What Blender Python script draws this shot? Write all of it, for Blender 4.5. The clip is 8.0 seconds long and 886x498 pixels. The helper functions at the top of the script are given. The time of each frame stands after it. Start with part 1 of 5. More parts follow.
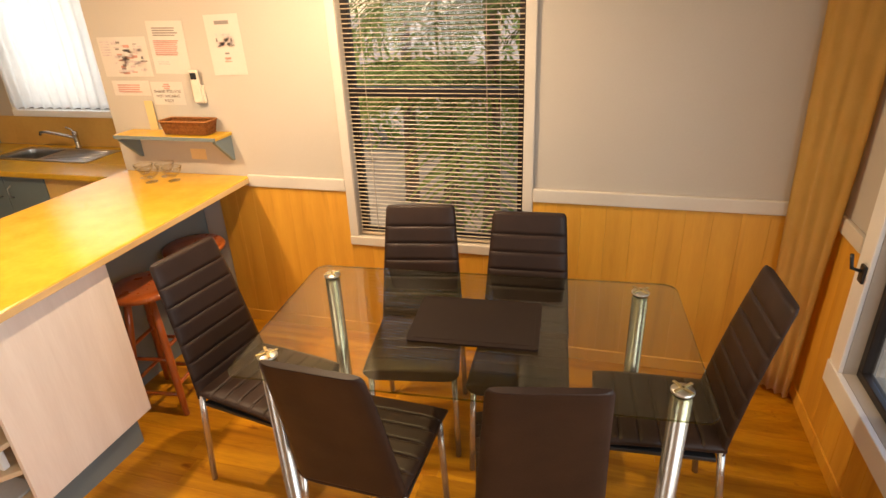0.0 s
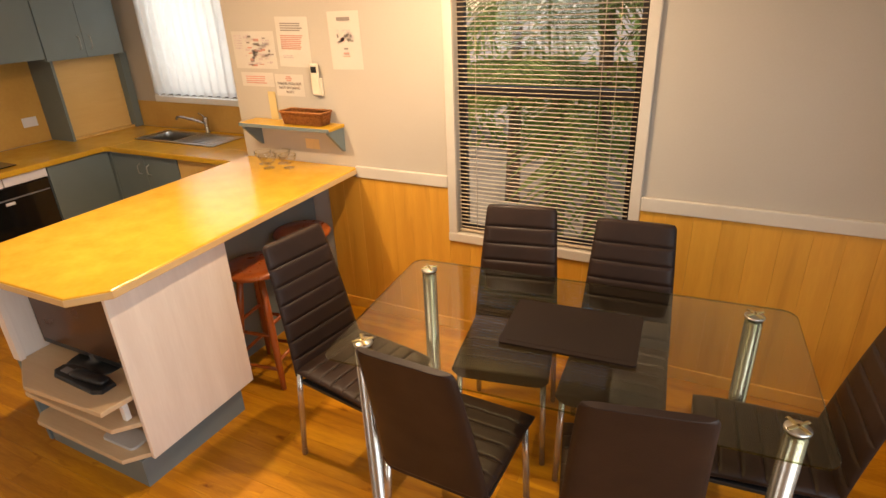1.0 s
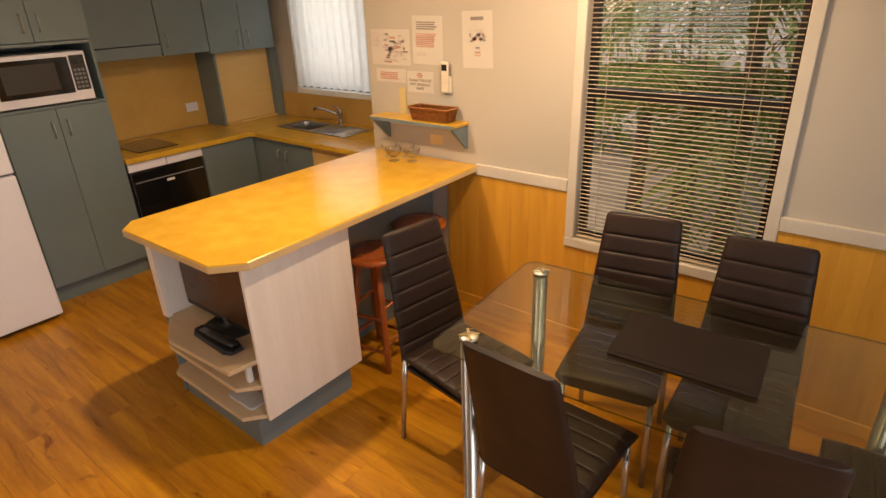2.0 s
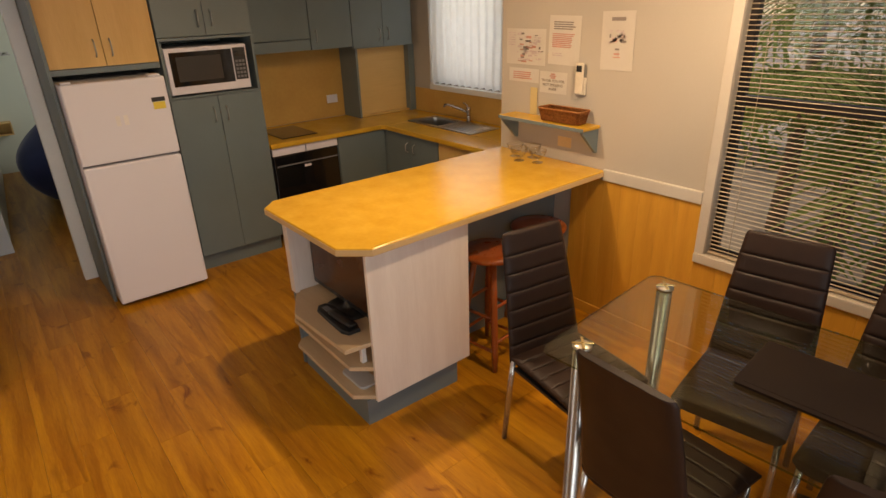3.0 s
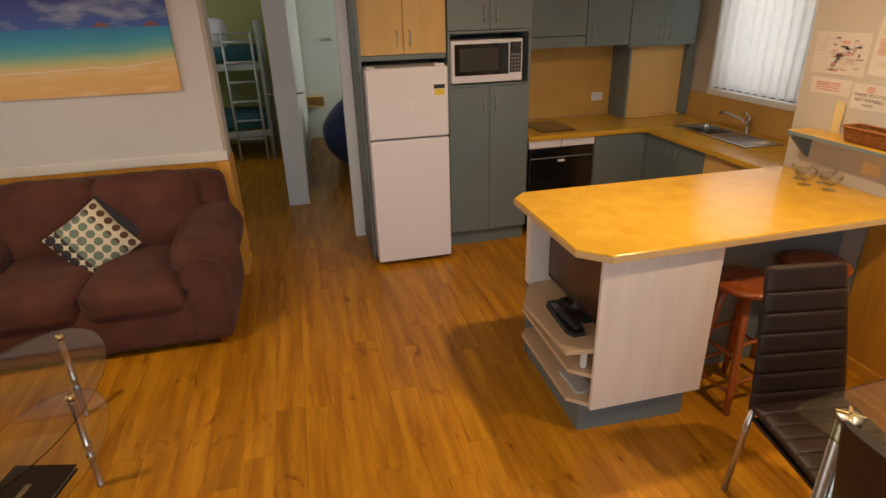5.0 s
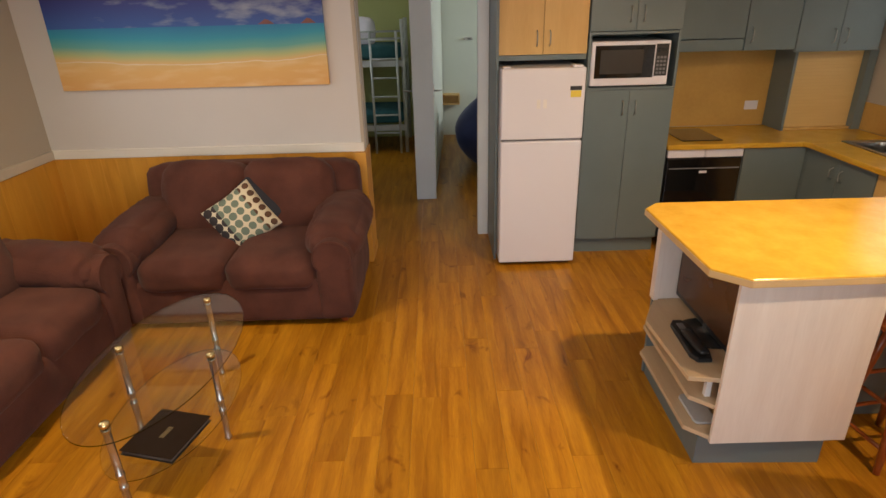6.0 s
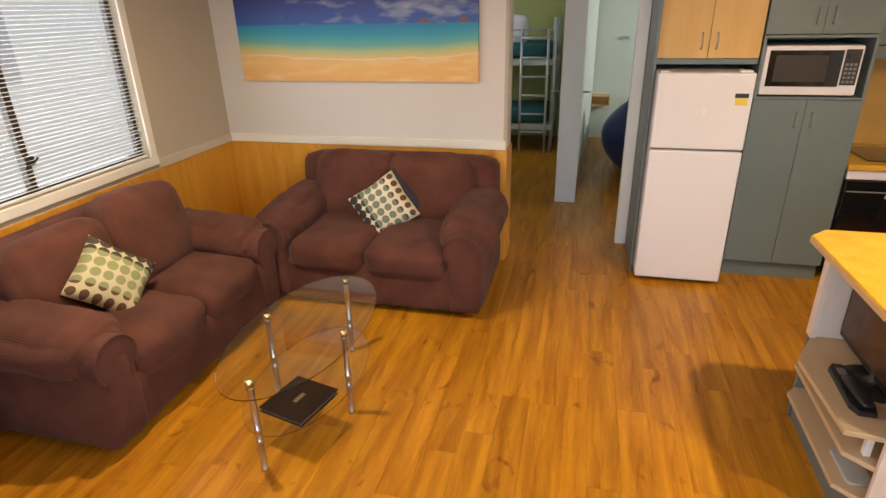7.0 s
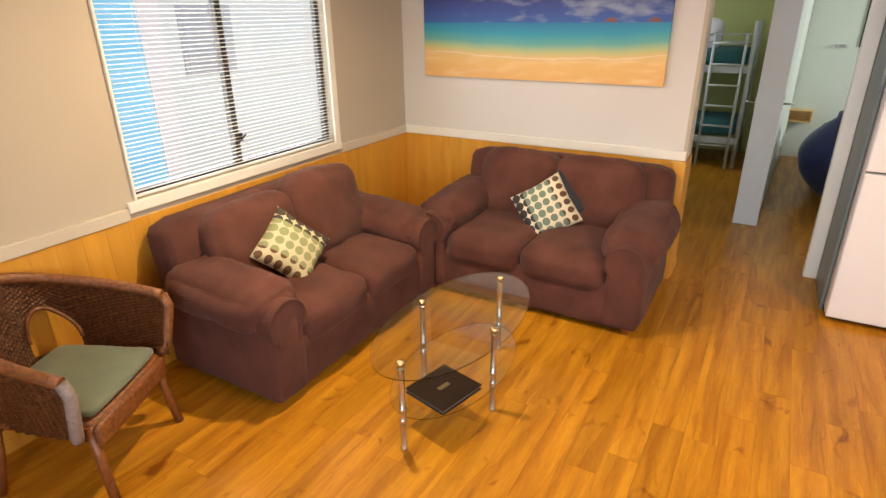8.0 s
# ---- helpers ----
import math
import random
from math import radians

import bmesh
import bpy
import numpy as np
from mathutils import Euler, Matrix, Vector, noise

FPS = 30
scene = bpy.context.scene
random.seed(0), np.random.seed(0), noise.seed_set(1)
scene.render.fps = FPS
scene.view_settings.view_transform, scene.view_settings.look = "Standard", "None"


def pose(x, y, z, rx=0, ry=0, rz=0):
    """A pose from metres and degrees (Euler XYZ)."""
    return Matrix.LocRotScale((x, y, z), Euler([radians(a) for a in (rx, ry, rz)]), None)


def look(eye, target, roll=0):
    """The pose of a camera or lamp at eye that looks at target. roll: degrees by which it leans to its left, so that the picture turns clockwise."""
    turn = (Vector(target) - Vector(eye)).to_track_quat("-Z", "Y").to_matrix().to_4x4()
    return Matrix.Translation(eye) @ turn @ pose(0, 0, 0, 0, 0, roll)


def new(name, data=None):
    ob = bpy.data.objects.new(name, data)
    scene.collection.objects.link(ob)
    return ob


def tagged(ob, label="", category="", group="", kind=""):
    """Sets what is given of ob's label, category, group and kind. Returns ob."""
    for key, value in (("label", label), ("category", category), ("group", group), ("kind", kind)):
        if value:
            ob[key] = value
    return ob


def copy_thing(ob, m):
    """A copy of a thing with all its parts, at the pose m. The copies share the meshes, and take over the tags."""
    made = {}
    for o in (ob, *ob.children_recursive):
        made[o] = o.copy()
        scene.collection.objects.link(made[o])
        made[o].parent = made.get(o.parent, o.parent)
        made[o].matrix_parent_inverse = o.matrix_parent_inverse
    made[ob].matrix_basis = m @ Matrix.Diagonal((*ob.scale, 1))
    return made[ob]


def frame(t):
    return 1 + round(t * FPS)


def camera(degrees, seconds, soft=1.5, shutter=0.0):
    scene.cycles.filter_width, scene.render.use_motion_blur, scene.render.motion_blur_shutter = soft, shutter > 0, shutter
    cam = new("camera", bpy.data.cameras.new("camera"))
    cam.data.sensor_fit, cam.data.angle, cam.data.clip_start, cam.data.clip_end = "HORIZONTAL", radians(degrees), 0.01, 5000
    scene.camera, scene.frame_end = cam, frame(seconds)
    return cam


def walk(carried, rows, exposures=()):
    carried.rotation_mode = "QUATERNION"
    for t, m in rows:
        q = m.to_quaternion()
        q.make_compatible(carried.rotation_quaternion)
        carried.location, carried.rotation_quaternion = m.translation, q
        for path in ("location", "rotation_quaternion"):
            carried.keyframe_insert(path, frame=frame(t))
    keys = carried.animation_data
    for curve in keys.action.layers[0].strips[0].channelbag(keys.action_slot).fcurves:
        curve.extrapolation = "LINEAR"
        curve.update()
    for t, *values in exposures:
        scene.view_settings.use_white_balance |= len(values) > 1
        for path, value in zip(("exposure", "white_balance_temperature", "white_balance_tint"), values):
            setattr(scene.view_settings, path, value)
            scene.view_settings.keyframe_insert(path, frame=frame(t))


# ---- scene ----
cam = camera(75.79, 8.0)
PATH = [
    (0, 0.000, 0.000, 1.855, 65.29, 2.27, 15.53),
    (0.5, -0.016, -0.000, 1.860, 65.27, 2.24, 19.75),
    (1, -0.023, 0.005, 1.858, 65.49, 2.14, 25.91),
    (1.5, -0.023, -0.002, 1.860, 65.70, 2.07, 32.04),
    (3, -0.041, -0.034, 1.860, 66.25, 1.69, 50.60),
    (3.5, -0.047, -0.040, 1.863, 66.32, 1.64, 56.87),
    (4, -0.045, -0.050, 1.875, 66.32, 1.59, 63.16),
    (5.5, -0.051, -0.064, 1.882, 66.54, 1.41, 82.47),
    (6, -0.054, -0.059, 1.875, 66.76, 1.35, 89.15),
    (6.5, -0.054, -0.057, 1.884, 66.81, 1.31, 96.10),
    (7, -0.057, -0.058, 1.895, 66.76, 1.22, 103.53),
    (7.5, -0.063, -0.085, 1.879, 67.07, 1.13, 111.36),
    (8, -0.064, -0.127, 1.864, 67.30, 0.64, 119.81),
]
walk(cam, [(t, pose(*p)) for t, *p in PATH], [(0.0, 0.02, 7450, 16), (1.5, -0.32, 7500, 17), (3.0, -0.84, 7550, 17), (4.0, -0.97, 7500, 18), (5.5, -0.56, 6950, 15), (7.0, -0.02, 6700, 13), (8.0, 0.36, 6700, 12)])

# ---- plan, in metres ----
NORTH, SOUTH, WEST, EAST = 2.65, -2.92, -4.26, 0.97
KITCHEN_NORTH, KITCHEN_WEST, STUB = 3.35, -4.90, -2.735
HALL_SOUTH, HALL_NORTH, DOORS, FAR = -0.605, 0.37, -5.76, -8.95
CEILING = 2.42
RAIL, RAIL_TOP = 0.885, 0.951

# ---- daylight ----
world = bpy.data.worlds.new("world")
scene.world = world
world.use_nodes = True
sky = world.node_tree.nodes.new("ShaderNodeTexSky")
sky.sky_type, sky.sun_disc = "NISHITA", False
sky.sun_elevation, sky.sun_rotation = radians(48), radians(-90)
world.node_tree.links.new(sky.outputs[0], world.node_tree.nodes["Background"].inputs[0])
world.node_tree.nodes["Background"].inputs[1].default_value = 0.42
sun = new("sun", bpy.data.lights.new("sun", "SUN"))
sun.data.energy, sun.data.angle, sun.data.color = 3.4, radians(0.5), (1.0, 0.95, 0.87)
sun.matrix_world = look((-12, 0, 13.3), (0, 0, 0))


def lamp(name, x, y, watts, size, color=(1.0, 0.79, 0.53)):
    ob = new(name, bpy.data.lights.new(name, "AREA"))
    ob.data.shape, ob.data.size, ob.data.energy, ob.data.color = "DISK", size, watts, color
    ob.matrix_world = pose(x, y, CEILING - 0.1)
    return ob


lamp("ceiling_lamp_bar", -2.3, 1.45, 41, 0.07)
lamp("ceiling_lamp_lounge", -2.10, -1.75, 40, 0.08, (1.0, 0.77, 0.46))
lamp("ceiling_lamp_dining", -1.08, 1.98, 36, 0.06)


def daylight(name, eye, target, w, h, watts):
    ob = new(name, bpy.data.lights.new(name, "AREA"))
    ob.data.shape, ob.data.size, ob.data.size_y, ob.data.energy, ob.data.color = "RECTANGLE", w, h, watts, (0.86, 0.93, 1.0)
    ob.matrix_world = look(eye, target)
    return ob


daylight("daylight_south", (-2.54, SOUTH - 0.13, 1.5), (-2.54, 0, 1.3), 1.5, 1.0, 24)
# east lamp stands in the unseen, added stretch of the low window
daylight("daylight_east", (EAST + 0.13, -0.1, 1.2), (-1, -0.1, 1.0), 2.2, 1.5, 46)
daylight("daylight_kitchen", (-3.85, KITCHEN_NORTH + 0.13, 1.6), (-3.7, 0, 1.2), 0.8, 0.8, 7)
# unseen fill lamps added to brighten the two bedrooms; no windows stand here
daylight("fill_bunks", (-7.4, -2.2, 1.6), (-7.4, 0, 1.2), 1.0, 1.0, 32)
daylight("fill_bedroom", (-7.6, 2.85, 1.7), (-7.6, 0, 1.0), 1.0, 1.0, 52)

# ---- materials ----


def mat(name, color, rough=0.5, second=None, scale=6.0, fine=80.0, stretch=(1, 1, 1), mix=0.5, bump=0.0, metal=0.0, spread=0.0, coat=0.0, spec=0.5, sheen=0.0):
    """A surface with broad variation, fine grain and relief. spread: how far pieces differ in brightness."""
    m = bpy.data.materials.new(name)
    m.use_nodes = True
    n, l = m.node_tree.nodes, m.node_tree.links
    b = n["Principled BSDF"]
    b.inputs["Roughness"].default_value, b.inputs["Metallic"].default_value = rough, metal
    b.inputs["Coat Weight"].default_value, b.inputs["Specular IOR Level"].default_value = coat, spec
    b.inputs["Sheen Weight"].default_value = sheen
    tc, mp = n.new("ShaderNodeTexCoord"), n.new("ShaderNodeMapping")
    mp.inputs["Scale"].default_value = stretch
    l.new(tc.outputs["Object"], mp.inputs[0])
    info = n.new("ShaderNodeObjectInfo")
    shift = n.new("ShaderNodeVectorMath")
    shift.operation = "SCALE"
    shift.inputs[0].default_value = (17.0, 29.0, 41.0)
    l.new(info.outputs["Random"], shift.inputs["Scale"])
    add = n.new("ShaderNodeVectorMath")
    l.new(mp.outputs[0], add.inputs[0])
    l.new(shift.outputs[0], add.inputs[1])
    a, f = n.new("ShaderNodeTexNoise"), n.new("ShaderNodeTexNoise")
    a.inputs["Scale"].default_value, f.inputs["Scale"].default_value = scale, fine
    a.inputs["Detail"].default_value, f.inputs["Detail"].default_value = 5, 3
    for t in (a, f):
        l.new(add.outputs[0], t.inputs["Vector"])
    both = n.new("ShaderNodeMath")
    both.operation = "MULTIPLY_ADD"
    both.inputs[1].default_value = 0.35
    l.new(f.outputs[0], both.inputs[0])
    l.new(a.outputs[0], both.inputs[2])
    ramp = n.new("ShaderNodeMapRange")
    ramp.inputs[1].default_value, ramp.inputs[2].default_value = 0.42, 0.92
    ramp.inputs[4].default_value = mix * 2
    l.new(both.outputs[0], ramp.inputs[0])
    second = second or tuple(c * 0.8 for c in color)
    mx = n.new("ShaderNodeMix")
    mx.data_type = "RGBA"
    mx.inputs[6].default_value, mx.inputs[7].default_value = (*color, 1), (*second, 1)
    l.new(ramp.outputs[0], mx.inputs[0])
    out = mx.outputs[2]
    if spread:
        hsv = n.new("ShaderNodeHueSaturation")
        r = n.new("ShaderNodeMapRange")
        r.inputs[3].default_value, r.inputs[4].default_value = 1 - spread, 1 + spread
        l.new(info.outputs["Random"], r.inputs[0])
        l.new(r.outputs[0], hsv.inputs["Value"])
        l.new(out, hsv.inputs["Color"])
        out = hsv.outputs[0]
    l.new(out, b.inputs["Base Color"])
    rr = n.new("ShaderNodeMapRange")
    rr.inputs[3].default_value, rr.inputs[4].default_value = max(rough - 0.06, 0.02), min(rough + 0.08, 1)
    l.new(a.outputs[0], rr.inputs[0])
    l.new(rr.outputs[0], b.inputs["Roughness"])
    if bump:
        bp = n.new("ShaderNodeBump")
        bp.inputs["Strength"].default_value, bp.inputs["Distance"].default_value = bump, 0.004
        l.new(both.outputs[0], bp.inputs["Height"])
        l.new(bp.outputs[0], b.inputs["Normal"])
    return m


def glass_mat(name, color=(0.97, 0.985, 0.975), rough=0.0, shine=0.85):
    """Thin clear sheet: mostly let through, a mirror at grazing angles."""
    m = bpy.data.materials.new(name)
    m.use_nodes = True
    n, l = m.node_tree.nodes, m.node_tree.links
    n.remove(n["Principled BSDF"])
    t, g, x, lw = n.new("ShaderNodeBsdfTransparent"), n.new("ShaderNodeBsdfGlossy"), n.new("ShaderNodeMixShader"), n.new("ShaderNodeLayerWeight")
    t.inputs[0].default_value = (*color, 1)
    g.inputs["Roughness"].default_value = rough + 0.01
    lw.inputs[0].default_value = 0.5
    pw, ad = n.new("ShaderNodeMath"), n.new("ShaderNodeMath")
    pw.operation, ad.operation = "POWER", "MULTIPLY_ADD"
    pw.inputs[1].default_value, ad.inputs[1].default_value, ad.inputs[2].default_value = 4.0, shine, 0.035
    l.new(lw.outputs["Facing"], pw.inputs[0])
    l.new(pw.outputs[0], ad.inputs[0])
    l.new(ad.outputs[0], x.inputs[0])
    l.new(t.outputs[0], x.inputs[1])
    l.new(g.outputs[0], x.inputs[2])
    l.new(x.outputs[0], n["Material Output"].inputs[0])
    return m


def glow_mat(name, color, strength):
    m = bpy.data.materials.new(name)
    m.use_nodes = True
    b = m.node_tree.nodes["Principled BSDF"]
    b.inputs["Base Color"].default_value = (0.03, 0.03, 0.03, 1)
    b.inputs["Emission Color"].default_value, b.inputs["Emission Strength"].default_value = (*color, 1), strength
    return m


def wood_mat(name, light, dark, rough=0.35, along="x", spread=0.1, coat=0.0, scale=1.0, knots=0.35, spots=0.0):
    """Sawn grain that runs along one axis, with cathedral figure and a few knots."""
    m = mat(name, light, rough, dark, scale=2.2 * scale, fine=26 * scale, stretch={"x": (0.55, 6, 6), "y": (6, 0.55, 6), "z": (6, 6, 0.55)}[along], mix=0.62, bump=0.06, spread=spread, coat=coat)
    n, l = m.node_tree.nodes, m.node_tree.links
    b = n["Principled BSDF"]
    base = b.inputs["Base Color"].links[0].from_socket
    vec = [x for x in n if x.type == "VECT_MATH" and x.operation == "ADD"][0]
    w = n.new("ShaderNodeTexNoise")
    w.inputs["Scale"].default_value, w.inputs["Detail"].default_value, w.inputs["Distortion"].default_value = 1.7 * scale, 2, 1.6
    l.new(vec.outputs[0], w.inputs["Vector"])
    r = n.new("ShaderNodeMapRange")
    r.inputs[1].default_value, r.inputs[2].default_value, r.inputs[4].default_value = 0.60, 0.76, knots
    l.new(w.outputs[0], r.inputs[0])
    mx = n.new("ShaderNodeMix")
    mx.data_type, mx.blend_type = "RGBA", "MULTIPLY"
    mx.inputs[7].default_value = (0.42, 0.3, 0.2, 1)
    l.new(r.outputs[0], mx.inputs[0])
    l.new(base, mx.inputs[6])
    out = mx.outputs[2]
    if spots:
        sc, sh = n.new("ShaderNodeMapping"), n.new("ShaderNodeVectorMath")
        sc.inputs["Scale"].default_value = {"x": (0.6, 1.0, 1), "y": (1.0, 0.6, 1), "z": (1, 1, 0.6)}[along]
        src = [x for x in n if x.type == "TEX_COORD"][0]
        l.new(src.outputs["Object"], sc.inputs[0])
        l.new(sc.outputs[0], sh.inputs[0])
        l.new([x for x in n if x.type == "VECT_MATH" and x.operation == "SCALE"][0].outputs[0], sh.inputs[1])
        k = n.new("ShaderNodeTexNoise")
        k.inputs["Scale"].default_value, k.inputs["Detail"].default_value, k.inputs["Distortion"].default_value = 9.0, 4, 1.0
        l.new(sh.outputs[0], k.inputs["Vector"])
        rk = n.new("ShaderNodeMapRange")
        rk.inputs[1].default_value, rk.inputs[2].default_value, rk.inputs[4].default_value = 0.63, 0.76, spots
        l.new(k.outputs[0], rk.inputs[0])
        m2 = n.new("ShaderNodeMix")
        m2.data_type, m2.blend_type = "RGBA", "MULTIPLY"
        m2.inputs[7].default_value = (0.42, 0.26, 0.15, 1)
        l.new(rk.outputs[0], m2.inputs[0])
        l.new(out, m2.inputs[6])
        out = m2.outputs[2]
    l.new(out, b.inputs["Base Color"])
    return m


FLOOR = wood_mat("floor_planks", (0.58, 0.268, 0.018), (0.36, 0.142, 0.009), 0.30, "x", 0.10, scale=1.3, knots=0.5, spots=0.95)
floor_nodes, floor_links = FLOOR.node_tree.nodes, FLOOR.node_tree.links
grain, grain_map, grain_mix, grain_fit = floor_nodes.new("ShaderNodeTexWave"), floor_nodes.new("ShaderNodeMapRange"), floor_nodes.new("ShaderNodeMix"), floor_nodes.new("ShaderNodeMapping")
grain.bands_direction, grain.wave_profile = "Y", "SAW"
grain.inputs["Scale"].default_value, grain.inputs["Distortion"].default_value, grain.inputs["Detail"].default_value, grain.inputs["Detail Scale"].default_value = 1.5, 9.0, 4.0, 0.9
grain_fit.inputs["Scale"].default_value = (0.9, 1.6, 1.0)
floor_links.new([x for x in floor_nodes if x.type == "VECT_MATH" and x.operation == "ADD"][-1].outputs[0], grain_fit.inputs[0])
floor_links.new(grain_fit.outputs[0], grain.inputs["Vector"])
grain_map.inputs[1].default_value, grain_map.inputs[2].default_value, grain_map.inputs[4].default_value = 0.45, 1.0, 0.42
floor_links.new(grain.outputs["Fac"], grain_map.inputs[0])
grain_mix.data_type, grain_mix.blend_type = "RGBA", "MULTIPLY"
grain_mix.inputs[7].default_value = (0.66, 0.50, 0.36, 1)
floor_links.new(grain_map.outputs[0], grain_mix.inputs[0])
floor_links.new(floor_nodes["Principled BSDF"].inputs["Base Color"].links[0].from_socket, grain_mix.inputs[6])
floor_links.new(grain_mix.outputs[2], floor_nodes["Principled BSDF"].inputs["Base Color"])
FLOOR.node_tree.nodes["Principled BSDF"].inputs["Specular IOR Level"].default_value = 0.32
PINE = wood_mat("pine_dado", (0.69, 0.345, 0.046), (0.59, 0.275, 0.033), 0.45, "z", 0.05, knots=0.28)
CREAM = mat("cream_wall_paint", (0.48, 0.43, 0.362), 0.62, (0.445, 0.39, 0.315), scale=1.2, fine=140, bump=0.05)
LOUNGE = mat("white_wall_paint", (0.655, 0.635, 0.635), 0.6, (0.62, 0.60, 0.595), scale=1.2, fine=140, bump=0.05)
RAILPAINT = mat("cream_gloss_paint", (0.60, 0.545, 0.465), 0.4, (0.55, 0.49, 0.41), scale=5, fine=120, bump=0.03)
WHITE = mat("white_gloss_paint", (0.80, 0.78, 0.74), 0.35, (0.74, 0.72, 0.68), scale=5, fine=120, bump=0.03)
CEIL = mat("ceiling_paint", (0.8, 0.78, 0.73), 0.7, scale=2)
BLUE = mat("blue_grey_laminate", (0.150, 0.190, 0.198), 0.42, (0.130, 0.166, 0.174), scale=3, fine=160, bump=0.03)
WOODLAM = wood_mat("pale_timber_laminate", (0.70, 0.46, 0.165), (0.61, 0.37, 0.115), 0.45, "z", 0.03, knots=0.1)
SHELFLAM = wood_mat("limed_tan_shelf_laminate", (0.62, 0.47, 0.30), (0.54, 0.39, 0.24), 0.45, "x", 0.02, knots=0.08)
WHITELAM = wood_mat("limed_white_laminate", (0.78, 0.70, 0.63), (0.70, 0.61, 0.54), 0.4, "z", 0.02, knots=0.08)
TOP = mat("honey_laminate_worktop", (0.66, 0.385, 0.045), 0.17, (0.53, 0.28, 0.024), scale=9, fine=42, mix=0.45, spec=0.5)
SPLASH = mat("honey_splashback", (0.60, 0.36, 0.10), 0.4, (0.5, 0.28, 0.07), scale=3, fine=40)
LEATHER = mat("dark_brown_leather", (0.032, 0.0165, 0.0115), 0.45, (0.021, 0.011, 0.008), scale=8, fine=190, bump=0.22, spec=0.24)
CHROME = mat("brushed_chrome", (0.62, 0.60, 0.58), 0.16, (0.5, 0.48, 0.46), fine=200, metal=1.0)
SPUN = mat("spun_metal", (0.66, 0.63, 0.56), 0.30, (0.56, 0.53, 0.46), fine=200, metal=1.0)
BRASS = mat("polished_brass", (0.88, 0.74, 0.40), 0.22, metal=1.0)
BRUSHED = mat("brushed_steel_tube", (0.60, 0.57, 0.53), 0.24, (0.52, 0.49, 0.45), scale=4, fine=160, stretch=(1, 1, 0.1), metal=0.9)
STEEL = mat("stainless_steel", (0.55, 0.54, 0.52), 0.3, (0.45, 0.44, 0.42), fine=160, metal=1.0)
BLACK = mat("black_plastic", (0.012, 0.012, 0.013), 0.35, (0.02, 0.02, 0.02), fine=100)
BLACKGLASS = mat("black_glass", (0.008, 0.008, 0.009), 0.06, coat=0.5)
# the brown base carries the floor's reflection in the dark screen
SCREEN = mat("floor_tinted_screen", (0.075, 0.034, 0.016), 0.24, (0.068, 0.030, 0.014))
APPLIANCE = mat("white_enamel", (0.73, 0.71, 0.77), 0.36, (0.71, 0.69, 0.75), scale=2, fine=200, bump=0.04)
PULL = mat("dull_metal_handle", (0.38, 0.40, 0.38), 0.4, metal=0.5)
ROLLER = mat("pale_timber_roller", (0.66, 0.44, 0.17), 0.45, (0.62, 0.40, 0.15), scale=3)
CREAMPLASTIC = mat("cream_plastic", (0.75, 0.66, 0.52), 0.4)
REDWOOD = wood_mat("red_stained_timber", (0.44, 0.115, 0.025), (0.30, 0.066, 0.015), 0.28, "z", 0.05, coat=0.3)
CORD = mat("brown_corduroy", (0.130, 0.050, 0.037), 0.95, (0.075, 0.029, 0.023), scale=5, fine=230, mix=0.55, bump=0.8, sheen=0.07, spec=0.12)
cord_nodes, cord_links = CORD.node_tree.nodes, CORD.node_tree.links
ribs, rib_bump = cord_nodes.new("ShaderNodeTexWave"), cord_nodes.new("ShaderNodeBump")
ribs.bands_direction = "X"
ribs.inputs["Scale"].default_value, ribs.inputs["Distortion"].default_value, ribs.inputs["Detail"].default_value = 50.0, 1.2, 1.0
rib_bump.inputs["Strength"].default_value, rib_bump.inputs["Distance"].default_value = 0.3, 0.0025
cord_links.new([x for x in cord_nodes if x.type == "TEX_COORD"][0].outputs["Object"], ribs.inputs["Vector"])
cord_links.new(ribs.outputs["Fac"], rib_bump.inputs["Height"])
cord_links.new(cord_nodes["Principled BSDF"].inputs["Normal"].links[0].from_socket, rib_bump.inputs["Normal"])
cord_links.new(rib_bump.outputs[0], cord_nodes["Principled BSDF"].inputs["Normal"])
WICKER_D = mat("dark_wicker", (0.29, 0.105, 0.03), 0.40, (0.12, 0.038, 0.011), scale=60, fine=240, mix=0.6, bump=0.9, spec=0.6)
RATTAN = mat("red_brown_rattan", (0.25, 0.085, 0.025), 0.35, (0.15, 0.05, 0.015), scale=20, fine=200, bump=0.2)
GREYWEAVE = mat("sheen_grey_weave", (0.30, 0.25, 0.23), 0.6, (0.18, 0.14, 0.13), scale=70, fine=260, bump=0.9)
SAGE = mat("sage_green_cloth", (0.16, 0.19, 0.13), 0.9, (0.12, 0.14, 0.10), scale=8, fine=260, bump=0.3, sheen=0.2)
BASKET = mat("basket_weave", (0.42, 0.155, 0.036), 0.55, (0.22, 0.07, 0.016), scale=70, fine=200, bump=0.8)
DRAPE = mat("tan_curtain_cloth", (0.74, 0.46, 0.13), 0.9, (0.67, 0.40, 0.10), scale=9, fine=260, bump=0.2, sheen=0.2)
NAVY = mat("navy_bedspread", (0.022, 0.035, 0.13), 0.85, (0.015, 0.025, 0.09), scale=8, fine=200, bump=0.3, sheen=0.2)
TEAL = mat("teal_bedding", (0.03, 0.13, 0.14), 0.9, (0.02, 0.09, 0.1), scale=8, fine=200)
PAPER = mat("paper_sheet", (0.585, 0.535, 0.465), 0.7, (0.555, 0.50, 0.425), scale=4)
INK = mat("printed_ink", (0.30, 0.25, 0.22), 0.7)
REDINK = mat("red_ink", (0.66, 0.33, 0.26), 0.7)
